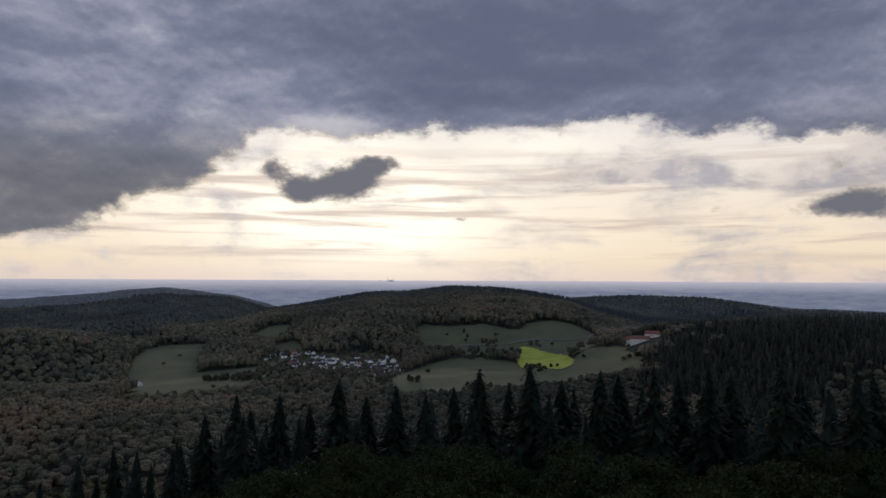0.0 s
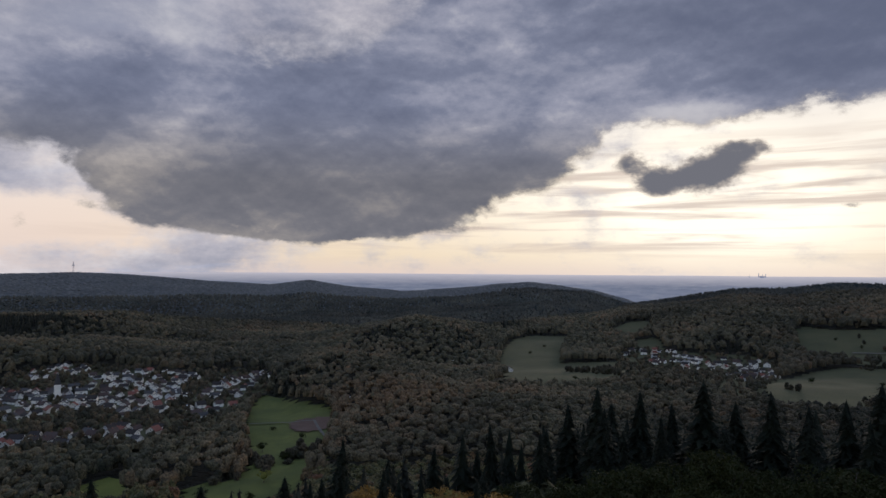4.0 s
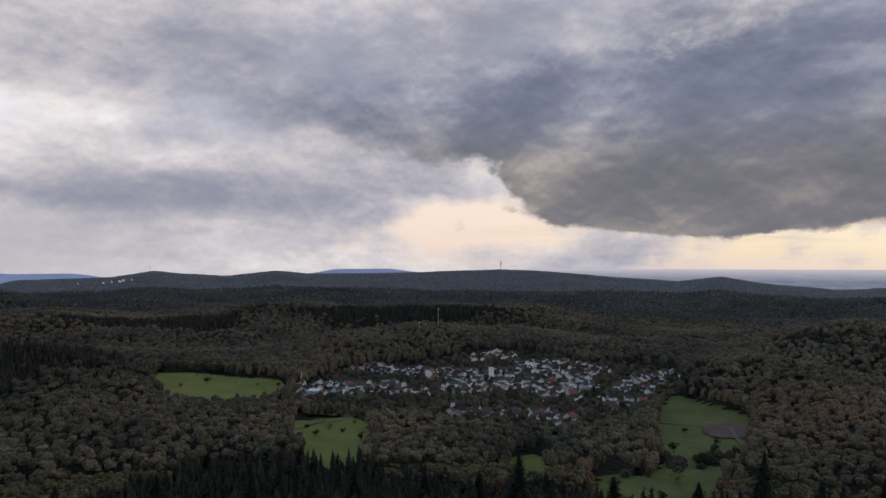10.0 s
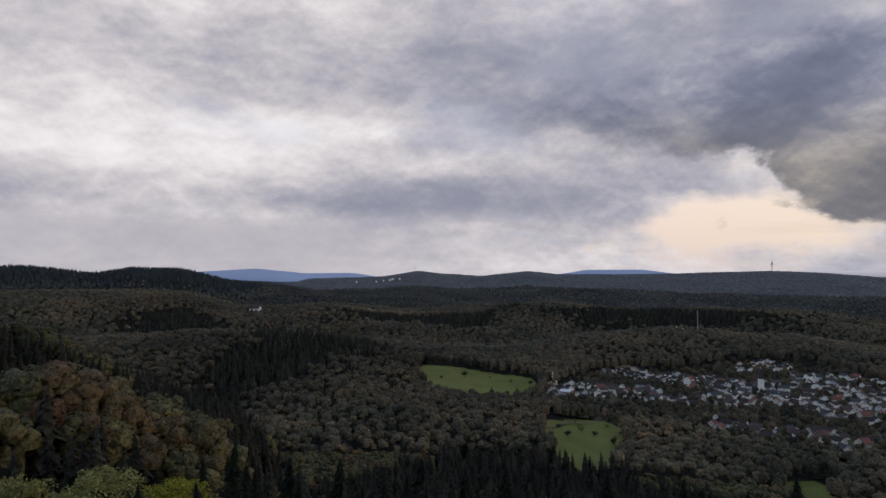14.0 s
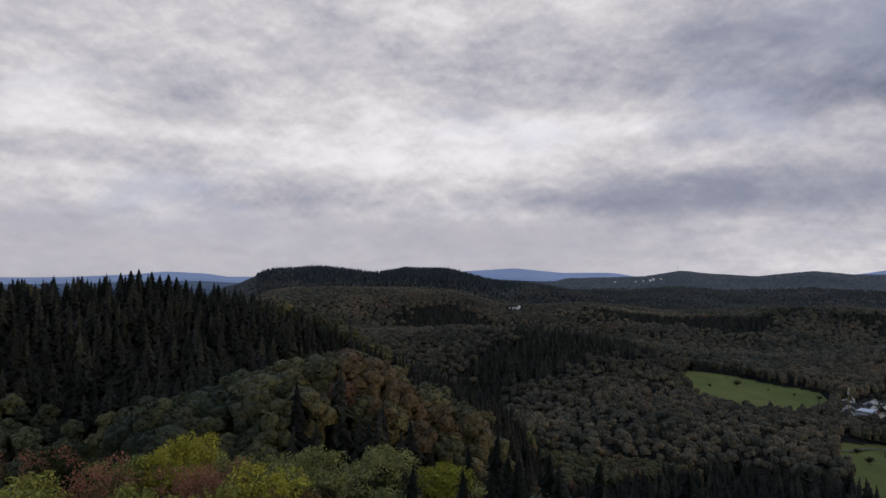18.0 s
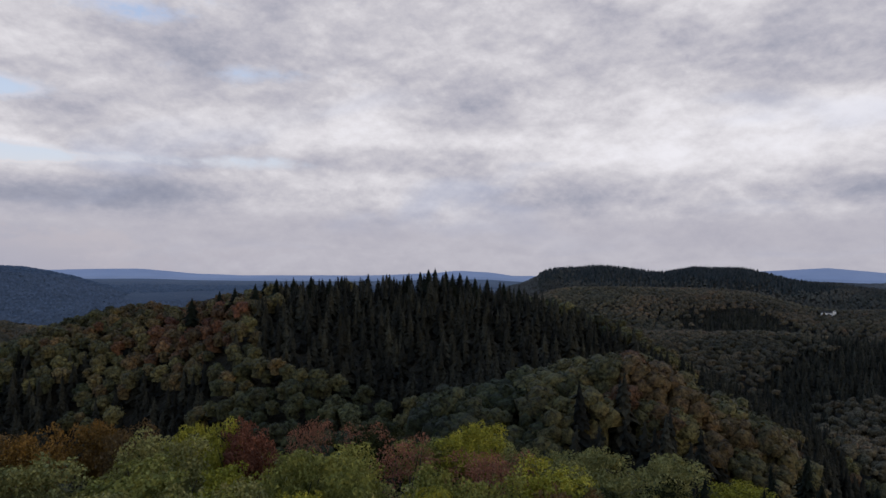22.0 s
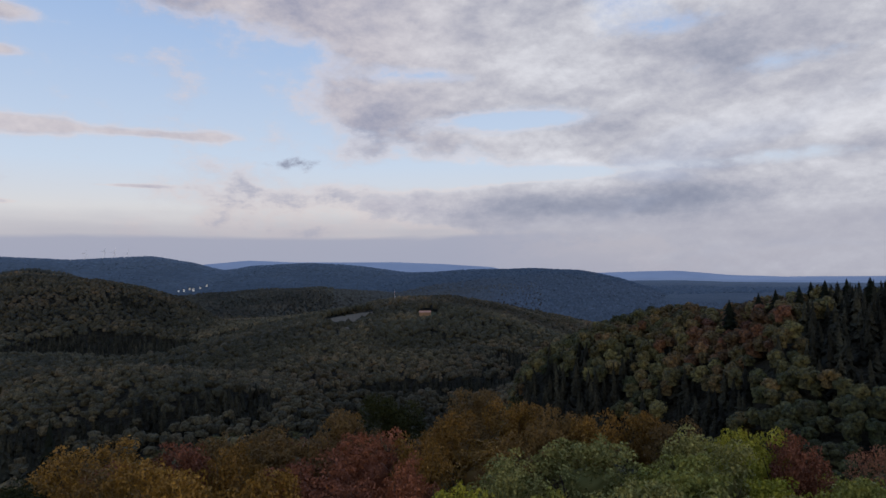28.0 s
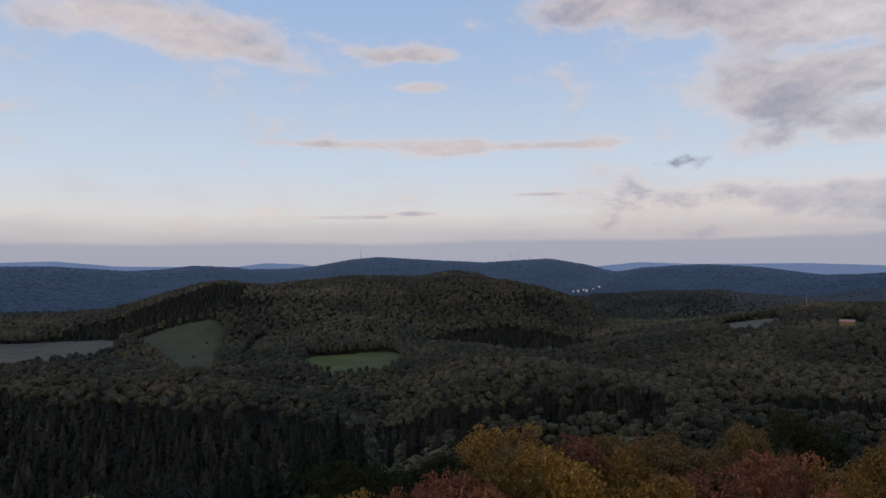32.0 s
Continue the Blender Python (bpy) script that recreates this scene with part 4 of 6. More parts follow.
def scatter(name, units, pts, widths, heights, tone, lum, mat, label, cat="wood", crowned=False, edge=None):
    """Many trees joined in one mesh, each with its own tone and brightness of leaf."""
    vs, fs, ts, ls, at = [], [], [], [], 0
    which = rng.integers(0, len(units), len(pts))
    for u, (v, f) in enumerate(units):
        m = which == u
        n = int(m.sum())
        if not n:
            continue
        th = rng.uniform(0, 6.28, n)
        c, s = np.cos(th)[:, None], np.sin(th)[:, None]
        w, h, p = widths[m][:, None], heights[m][:, None], pts[m]
        lean = rng.normal(0, 0.03, (n, 2))
        X = (v[:, 0] * c - v[:, 1] * s) * w + p[:, :1] + lean[:, :1] * v[:, 2] * h
        Y = (v[:, 0] * s + v[:, 1] * c) * w + p[:, 1:2] + lean[:, 1:] * v[:, 2] * h
        deep = np.minimum(h, 0.85 * w) if crowned else h
        if edge is not None:
            deep = np.where(edge[m][:, None], h, deep)
        Z = v[:, 2] * deep + (h - deep) + p[:, 2:3]
        vs.append(np.stack([X, Y, Z], -1).reshape(-1, 3))
        fs.append((f[None] + (np.arange(n) * len(v))[:, None, None]).reshape(-1, 3) + at)
        at += n * len(v)
        ts.append(np.repeat(tone[m], len(v)))
        ls.append(np.repeat(lum[m], len(v)))
    me = raw_mesh(name, np.concatenate(vs), np.concatenate(fs), mat)
    for key, val in (("tone", ts), ("lum", ls)):
        me.attributes.new(key, "FLOAT", "POINT").data.foreach_set("value", np.concatenate(val).astype(np.float32))
    tagged(new(name, me), label, cat, kind="stuff")


def open_view():
    """For each bearing and distance, the angle that the nearer hills cover as seen from the hilltop."""
    azs = np.linspace(-80, 280, 721)
    rs = np.geomspace(30, 4900, 300)
    A, R = np.meshgrid(azs, rs)
    x, y = polar(A, R)
    e = np.arctan2(height(x, y) + 7 - EYE, R)
    return azs, rs, np.maximum.accumulate(e, 0)


VIEW = open_view()


def seen_from_top(p, top):
    a = np.degrees(np.arctan2(-p[:, 0], p[:, 1]))
    a = np.where(a < -80, a + 360, a)
    r = np.hypot(p[:, 0], p[:, 1])
    i = np.clip(np.searchsorted(VIEW[0], a), 0, 720)
    j = np.clip(np.searchsorted(VIEW[1], r * 0.94) - 1, 0, 299)
    return np.arctan2(p[:, 2] + top - EYE, r) > VIEW[2][j, i] - 0.002


def bearing(p):
    a = np.degrees(np.arctan2(-p[:, 0], p[:, 1]))
    return np.where(a < -80, a + 360, a), np.hypot(p[:, 0], p[:, 1])


def bump_at(a, r, rows):
    """Soft sum of patches, each a bearing, a distance and their spreads."""
    s = np.zeros_like(a)
    for a0, r0, wa, wr in rows:
        s += np.exp(-((a - a0) / wa) ** 2 - ((r - r0) / wr) ** 2)
    return s


CONIFER_PATCHES = [(60, 330, 20, 90), (82, 300, 9, 60), (-2, 112, 20, 30), (-24, 115, 16, 45), (-28, 950, 17, 260), (129, 292, 18, 78), (104.5, 480, 4.5, 240), (108, 300, 5, 70), (80, 425, 8, 45), (94, 385, 8, 30), (159, 275, 6, 20), (118, 275, 9, 40), (138, 270, 8, 30), (169, 780, 6, 120), (197, 515, 9, 40), (186, 640, 9, 40), (177, 655, 8, 35), (168, 310, 3.5, 50), (81, 400, 7, 70), (88, 330, 6, 60), (72, 330, 8, 60), (190, 300, 16, 100), (210, 320, 14, 100), (116, 165, 8, 22), (127, 228, 5, 22), (240, 500, 9, 60), (231, 465, 9, 50), (222, 500, 8, 45), (213, 535, 6, 35), (102, 740, 4.5, 80), (84, 400, 6, 30), (98, 900, 6, 150), (182, 215, 14, 45), (226, 150, 16, 55), (215, 230, 20, 60), (40, 140, 10, 26), (58, 150, 12, 30), (74, 170, 12, 45), (88, 230, 9, 60), (162, 175, 9, 35),
                   (70, 1650, 8, 130), (88, 1500, 8, 120), (108, 1350, 5, 100), (64, 1330, 5, 80), (-10, 2150, 12, 160), (112, 2450, 12, 200), (30, 1650, 5, 120), (203, 1250, 8, 80), (232, 1550, 8, 140), (150, 1100, 6, 120)]
BROAD_PATCHES = [(151, 335, 4, 50), (91, 530, 10, 85), (97, 470, 3, 60), (115, 200, 9, 34), (28, 600, 10, 200), (190, 700, 30, 250), (143, 235, 5, 18)]


def is_conifer(p):
    a, r = bearing(p)
    n = vnoise(p[:, 0] / 140, p[:, 1] / 140, 9) * 0.7 + vnoise(p[:, 0] / 45, p[:, 1] / 45, 10) * 0.3
    score = bump_at(a, r, CONIFER_PATCHES) * 0.9 - bump_at(a, r, BROAD_PATCHES) * 0.6 + n
    return score + rng.normal(0, 0.10, len(a)) > 0.80


def tone_of(p):
    """How far autumn has come, tree by tree: 0 dark green, 1 rust."""
    a, r = bearing(p)
    n = vnoise(p[:, 0] / 90, p[:, 1] / 90, 3) * 0.5 + vnoise(p[:, 0] / 30, p[:, 1] / 30, 4) * 0.3
    warm = bump_at(a, r, [(30, 620, 9, 160), (34, 640, 9, 130), (188, 90, 16, 40), (157, 330, 6, 60), (152, 330, 8, 80), (116, 190, 4, 18), (134, 140, 8, 35), (46, 420, 10, 60)]) * 0.22 - bump_at(a, r, [(127, 195, 8, 45), (169, 290, 4, 60), (205, 1000, 38, 520)]) * 0.3
    return np.clip(n + warm + rng.normal(0, 0.12, len(a)) - 0.08, 0, 1)


def stand(count, r0, r1, gap, keep=0.08, a0=-46, a1=252):
    """Tree places between two distances: a jittered draw, thinned where no one on the hilltop could see them."""
    a = rng.uniform(a0, a1, count)
    r = np.sqrt(rng.uniform(r0 ** 2, r1 ** 2, count))
    x, y = polar(a, r)
    if gap:
        _, first = np.unique(np.stack([np.floor(x / gap), np.floor(y / gap)], -1), axis=0, return_index=True)
        x, y = x[first], y[first]
    ok = ~in_clearing(x, y)
    p = np.stack([x, y, height(x, y)], -1)[ok]
    up = height(p[:, 0], p[:, 1], True)
    a, r = bearing(p)
    p = p[(r < 2600) | ((up > 12) & ~((r > 3550) & (a > 112) & (a < 172)))]
    return p[seen_from_top(p, 22) | (rng.random(len(p)) < keep)]


def at_edge(p, reach):
    """Trees that stand beside a clearing."""
    hit = np.zeros(len(p), bool)
    for k in range(8):
        hit |= in_clearing(p[:, 0] + reach * math.cos(k * 0.785), p[:, 1] + reach * math.sin(k * 0.785))
    return hit


LODS = [  # nearest, farthest, draws, spacing, kind
    (215, 460, 60000, 5.4, "mid"), (460, 950, 90000, 8.0, "low"), (950, 1900, 200000, 9.5, "cone"), (1900, 2900, 200000, 12.5, "far"), (2900, 4100, 130000, 19.0, "farther")]


def build_woods():
    for r0, r1, n, gap, kind in LODS:
        p = stand(n, r0, r1, gap, 0.03)
        con = is_conifer(p)
        m = len(p)
        big = {"mid": 1.0, "low": 1.0, "cone": 1.12, "far": 1.5, "farther": 2.2}[kind]
        w = rng.uniform(6.5, 12.5, m) * big
        h = rng.uniform(*((10, 13.5) if kind == "mid" else (14, 18.5)), m) * (0.38 if kind == "farther" else 1)
        tone = tone_of(p)
        a, r = bearing(p)
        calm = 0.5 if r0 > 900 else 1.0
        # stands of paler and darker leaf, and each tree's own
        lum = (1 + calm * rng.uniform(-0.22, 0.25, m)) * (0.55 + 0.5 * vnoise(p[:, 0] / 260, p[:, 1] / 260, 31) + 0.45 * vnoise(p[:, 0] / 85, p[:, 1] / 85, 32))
        if kind == "farther":
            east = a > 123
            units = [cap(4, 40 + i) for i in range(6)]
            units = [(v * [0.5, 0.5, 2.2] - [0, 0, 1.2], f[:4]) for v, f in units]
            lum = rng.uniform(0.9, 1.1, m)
            # haze is in the leaf colour; eastern tone pales with distance
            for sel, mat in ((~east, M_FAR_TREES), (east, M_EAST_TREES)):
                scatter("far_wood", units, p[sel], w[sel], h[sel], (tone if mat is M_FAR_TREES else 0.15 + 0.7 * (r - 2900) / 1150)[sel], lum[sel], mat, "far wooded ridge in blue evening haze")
            continue
        if kind == "far":
            broad, spruce = [(v * [0.5, 0.5, 1.8] - [0, 0, 0.8], f[:4]) for v, f in (cap(4, 40 + i) for i in range(6))], [cone_unit(5, 1, i) for i in range(3)]
            mats = (M_BROAD_FAR, M_CONIFER_FAR)
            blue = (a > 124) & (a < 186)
            # the valley's blue haze goes in as leaf tone, fading by bearing
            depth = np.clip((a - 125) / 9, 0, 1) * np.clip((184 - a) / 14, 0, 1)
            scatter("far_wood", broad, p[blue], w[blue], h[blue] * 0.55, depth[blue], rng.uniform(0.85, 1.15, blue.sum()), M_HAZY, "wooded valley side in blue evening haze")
            p, w, h, tone, lum, con = p[~blue], w[~blue], h[~blue], tone[~blue], lum[~blue], con[~blue]
            m = len(p)
        else:
            broad = [clump_unit(*{"mid": (6, 4), "low": (3, 4), "cone": (1, 5)}[kind], 20 + i, *{"mid": (20, 0.11), "low": (4, 0.17), "cone": ()}[kind]) for i in range(8)]
            spruce = [frond_unit(*{"mid": (11, 6), "low": (6, 5), "cone": (3, 4)}[kind], 60 + i, 0.28) for i in range(6)]
            mats = (M_BROAD if kind == "mid" else M_BROAD_MID, M_CONIFER)
        if kind == "mid":
            # the hill that faces the hilltop shows its leaves
            a = bearing(p)[0]
            face = ~con & (a > 98) & (a < 172)
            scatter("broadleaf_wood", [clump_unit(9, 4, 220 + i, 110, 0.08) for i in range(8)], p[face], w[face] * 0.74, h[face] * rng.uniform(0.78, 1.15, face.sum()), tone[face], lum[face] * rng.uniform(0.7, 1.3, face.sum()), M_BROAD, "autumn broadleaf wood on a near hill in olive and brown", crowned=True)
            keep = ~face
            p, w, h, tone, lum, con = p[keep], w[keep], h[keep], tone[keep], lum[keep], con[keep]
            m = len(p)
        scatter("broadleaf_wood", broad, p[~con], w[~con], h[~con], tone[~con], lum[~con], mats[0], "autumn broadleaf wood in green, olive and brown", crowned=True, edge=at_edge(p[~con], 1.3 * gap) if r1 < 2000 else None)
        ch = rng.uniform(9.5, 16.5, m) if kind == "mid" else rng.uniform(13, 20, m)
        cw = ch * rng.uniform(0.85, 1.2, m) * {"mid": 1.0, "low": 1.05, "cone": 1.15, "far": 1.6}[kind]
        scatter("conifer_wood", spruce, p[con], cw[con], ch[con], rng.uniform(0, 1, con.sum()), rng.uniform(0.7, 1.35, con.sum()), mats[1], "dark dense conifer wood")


build_woods()
# ---- trees near the hilltop ----
def part(name, mesh, parent, label=""):
    ob = new(name, mesh)
    ob.parent = parent
    return tagged(ob, label)


def tube(points, radii, sides=7):
    """A tapered limb along points."""
    pts = [Vector(p) for p in points]
    v, f = [], []
    for i, (p, r) in enumerate(zip(pts, radii)):
        d = (pts[min(i + 1, len(pts) - 1)] - pts[max(i - 1, 0)]).normalized()
        u = d.orthogonal().normalized()
        w = d.cross(u)
        v += [p + (u * math.cos(6.2832 * k / sides) + w * math.sin(6.2832 * k / sides)) * r for k in range(sides)]
    for i in range(len(pts) - 1):
        for k in range(sides):
            a, b = i * sides + k, i * sides + (k + 1) % sides
            f += [(a, b, b + sides), (a, b + sides, a + sides)]
    return np.array([x[:] for x in v]), np.array(f)


def tree_kit(kind, seed, detail):
    """Meshes of one tree, 1 high: (name, mesh) of its parts."""
    g = random.Random(seed)
    if kind == "spruce":
        if detail == "hero":
            v, f = join([conifer_unit(38, 10, seed, 3, 0.215, 0.06), cone_unit(12, 18, seed, 0.13, 0.05)])
        else:
            v, f = join([conifer_unit(20, 8, seed, 1, 0.20, 0.06), cone_unit(10, 12, seed, 0.14, 0.05)])
        trunk = tube([(0, 0, -0.03), (0.002, 0, 0.4), (0, 0, 0.96)], (0.014, 0.009, 0.002), 6)
        return [("trunk", raw_mesh("spruce_trunk", *trunk, M_BARK)), ("crown", raw_mesh("spruce_crown", v, f, M_SPRUCE))]
    leaves, size = {"hero": (5200, 0.0215), "thin": (1900, 0.021), "mid": (700, 0.042)}[detail]
    v, f = broad_unit(leaves, size, seed, 20 if detail != "mid" else 14, 1, 0.58)
    if detail == "thin":
        v, f = v[:leaves * 4], f[:leaves * 2]
    v = v * np.array([0.62, 0.62, 0.56]) + [0, 0, 0.42]
    out = [("trunk", raw_mesh("tree_trunk", *tube([(0, 0, -0.03), (0.01, 0, 0.2), (0.0, 0.01, 0.45), (0.01, 0, 0.75)], (0.026, 0.02, 0.015, 0.004), 8), M_BARK))]
    n = {"hero": 5, "thin": 9, "mid": 2}[detail]
    for i in range(n):
        a, e = 6.283 * (i + g.random() * 0.6) / n, g.uniform(0.55, 0.98)
        h0, r = g.uniform(0.25, 0.5), g.uniform(0.15, 0.27)
        pts = [(0, 0, h0), (r * 0.45 * math.cos(a), r * 0.45 * math.sin(a), h0 + (e - h0) * 0.4), (r * math.cos(a + 0.2), r * math.sin(a + 0.2), e)]
        out.append(("limb", raw_mesh("limb", *tube(pts, (0.012, 0.007, 0.0015), 5), M_BARK)))
    out.append(("crown", raw_mesh("leaf_crown", v, f, LEAF_GREEN)))
    return out


KITS = {}
COUNT = {"spruce": 0, "broad": 0}


def plant(kind, detail, az, r, tall, leafage, label, group, wide=1.0):
    """One tree as a thing with its parts."""
    key = (kind, detail, rng.integers(0, 6 if detail != "thin" else 3))
    if key not in KITS:
        KITS[key] = tree_kit(kind, 100 + 17 * int(key[2]) + 7 * len(detail), detail)
    x, y = polar(az, r)
    root = new("spruce_tree" if kind == "spruce" else "broadleaf_tree")
    root.matrix_basis = pose(float(x), float(y), float(height(x, y)) - 0.2, rng.normal(0, 1.2), rng.normal(0, 1.2), rng.uniform(0, 360)) @ Matrix.Diagonal((tall * wide, tall * wide, tall, 1))
    root.empty_display_size = 0.1
    tagged(root, label, "tree", group)
    for name, me in KITS[key]:
        ob = part(name, me, root)
        if name == "crown" and leafage:
            ob.material_slots[0].link = "OBJECT"
            ob.material_slots[0].material = leafage
    COUNT[kind if kind == "spruce" else "broad"] += 1
    return root


def top_to_height(az, r, el):
    x, y = polar(az, r)
    return EYE + r * math.tan(radians(el)) - float(height(x, y))


TAKEN = []
LEAVES = {"dark": (LEAF_DARK, "dark green broadleaf tree on the hilltop"), "green": (LEAF_GREEN, "leafy green broadleaf tree on the hilltop"), "sage": (LEAF_SAGE, "grey-green broadleaf tree with a wide crown"), "lime": (LEAF_LIME, "bright yellow-green broadleaf tree turning colour"),
          "gold": (LEAF_GOLD, "golden orange autumn beech on the hilltop"), "olive": (LEAF_OLIVE, "olive bronze autumn beech on the hilltop"), "rust": (LEAF_RUST, "rust brown autumn beech on the hilltop"), "bare": (LEAF_BARE, "half-bare tree with reddish twigs and few leaves")}


def anchor(az, el, leaf_name, crown):
    """A tree whose top stands at that bearing and angle below the eye."""
    top = 21.0 if leaf_name != "bare" else 18.5
    r = (EYE - top) / math.tan(radians(-el))
    for _ in range(3):
        x, y = polar(az, r)
        r = (EYE - top - float(height(x, y))) / math.tan(radians(-el))
    tall = top_to_height(az, r, el)
    mat, label = LEAVES[leaf_name]
    plant("broad", "thin" if leaf_name == "bare" else "hero", az, r, tall, mat, label, "hilltop broadleaf trees", crown / (0.62 * tall))
    TAKEN.append((*polar(az, r), crown * 0.4))


HILLTOP = {
    "gold": [(201.5, -13.5, 9.5), (205.2, -14.2, 9), (171, -10.4, 10), (178.5, -13.6, 8), (163.6, -11.5, 8), (160.2, -11.2, 8.5), (198.8, -14.6, 9), (218.4, -17.0, 9.5), (191.6, -15.4, 9), (176, -11.6, 9), (194, -13.4, 9)],
    "olive": [(195, -12.1, 10), (174.4, -9.6, 11), (166.4, -11.1, 9), (189.2, -12.3, 10), (169, -12.6, 9), (122.5, -16.6, 8), (184.6, -11.2, 9), (157, -11.9, 8)],
    "rust": [(208.9, -15.2, 8), (187.6, -14.6, 10.5), (182.4, -12.7, 10), (212, -16.4, 9), (184, -16, 9), (198.3, -12.7, 9), (148.2, -12.2, 8), (207, -16.4, 8), (180, -15.4, 8)],
    "dark": [(-25.7, -12.8, 14), (-31.3, -11.4, 12), (-34.5, -14.6, 11), (180.8, -10.1, 11.5), (-12.3, -12.8, 13), (-21, -14.5, 11), (0.1, -16.4, 11), (-6, -15.8, 10), (-16.5, -16.2, 10), (8, -17.2, 9), (-37, -12, 12), (-28.5, -16.2, 10), (4, -14.6, 9)],
    "sage": [(164.2, -13.3, 12), (155.4, -12.8, 11), (172.2, -15.2, 10), (150.2, -16.4, 10), (160.8, -16.6, 11), (136.2, -17.4, 9)],
    "green": [(157.8, -14.3, 13), (146.2, -14.8, 9), (167, -17.3, 9), (141.6, -14.2, 11), (131, -16.2, 9), (153.6, -17.4, 10), (139.4, -16.6, 9), (127.4, -17.2, 9)],
    "lime": [(151.6, -12.0, 9), (175, -16.8, 8), (145.5, -17.8, 9), (133.6, -17.6, 8)],
    "bare": [(143.4, -12.5, 8), (135.2, -14.2, 9), (138.4, -12.9, 8), (126.2, -15.3, 8), (129.4, -14.6, 8), (202.6, -16.2, 8), (186, -13.0, 7)],
}
for leaf_name, rows in HILLTOP.items():
    for az, el, crown in rows:
        anchor(az, el, leaf_name, crown)

# spruces standing up against the western valley, and single ones down the slope
for az, r, el in [(19.4, 104, -10.6), (17.1, 100, -9.2), (15.6, 108, -10.4), (14, 102, -9.3), (11.2, 108, -10.2), (8.6, 98, -8.1), (6.4, 106, -9.6), (4, 100, -8.6), (1.6, 106, -9.4), (-1.2, 102, -8.8), (-3.5, 95, -7.5), (-5.6, 104, -8.4), (-7.9, 92, -6.9), (-10.4, 100, -8.0), (-12.8, 92, -7.2),
                  (-15.2, 98, -7.4), (-17.4, 88, -6.6), (-19.6, 96, -7.2), (-21.4, 90, -6.5), (-23.6, 96, -6.8), (-26.6, 85, -5.8), (-28.4, 94, -6.6), (-31.6, 86, -6.2), (-33.6, 92, -6.4), (-36, 88, -6.2), (-39, 92, -6.3),
                  (21.6, 120, -12.6), (27.4, 128, -14.6), (31.2, 126, -14.3), (35.2, 130, -15.4), (39.2, 120, -13.6), (43.6, 134, -16.4), (50, 140, -16.6), (58, 132, -15.2), (61.4, 138, -16.6), (66.4, 140, -16.2), (72.2, 136, -16.4), (76, 142, -16.8), (80.6, 140, -16.2), (84, 150, -16.6), (88.2, 150, -15.9), (91.6, 156, -16.4), (95, 160, -15.8), (99, 165, -15.4), (102.6, 160, -15.8)]:
    plant("spruce", "hero", az, r, top_to_height(az, r, el), None, "tall dark spruce on the slope below the hilltop", "slope spruces", rng.uniform(1.2, 1.6))
    TAKEN.append((*polar(az, r), 2.6))
# the thick of the spruce stand behind the front row
for i in range(64):
    az, r = rng.uniform(-44, 21), rng.uniform(92, 150)
    if any(math.hypot(x - polar(az, r)[0], y - polar(az, r)[1]) < 4.0 for x, y, d in TAKEN):
        continue
    el = -6.9 - 0.085 * (az + 20) * (1 if az > -20 else 0.3) - rng.uniform(0.6, 3.2) - 0.012 * (r - 92)
    plant("spruce", "mid" if r > 112 else "hero", az, r, top_to_height(az, r, el), None, "tall dark spruce in the stand below the hilltop", "slope spruces", rng.uniform(1.15, 1.6))
    TAKEN.append((*polar(az, r), 2.6))
# the row of spruces on the crest of the near hill
for az, el in [(153.05, -2.7), (151.0, -2.2), (149.8, -1.9), (148.2, -1.6), (147.4, -1.35), (146.5, -1.2), (145.0, -1.1), (143.6, -1.0), (142.0, -1.2), (141.0, -1.0), (138.8, -0.8), (137.0, -1.1), (135.3, -0.85), (134.2, -0.6), (133.6, -0.4), (132.9, -0.27), (132.0, -0.5), (131.4, -0.8), (130.8, -0.65), (130.2, -0.9), (129.5, -1.1), (128.5, -1.2), (127.0, -1.5), (125.6, -1.9)]:
    r = 328 + 10 * math.sin(az * 3)
    plant("spruce", "mid", az, r, top_to_height(az, r, el), None, "dark spruce on the crest of a wooded hill", "crest spruces", 1.9)
    TAKEN.append((*polar(az, r), 3))


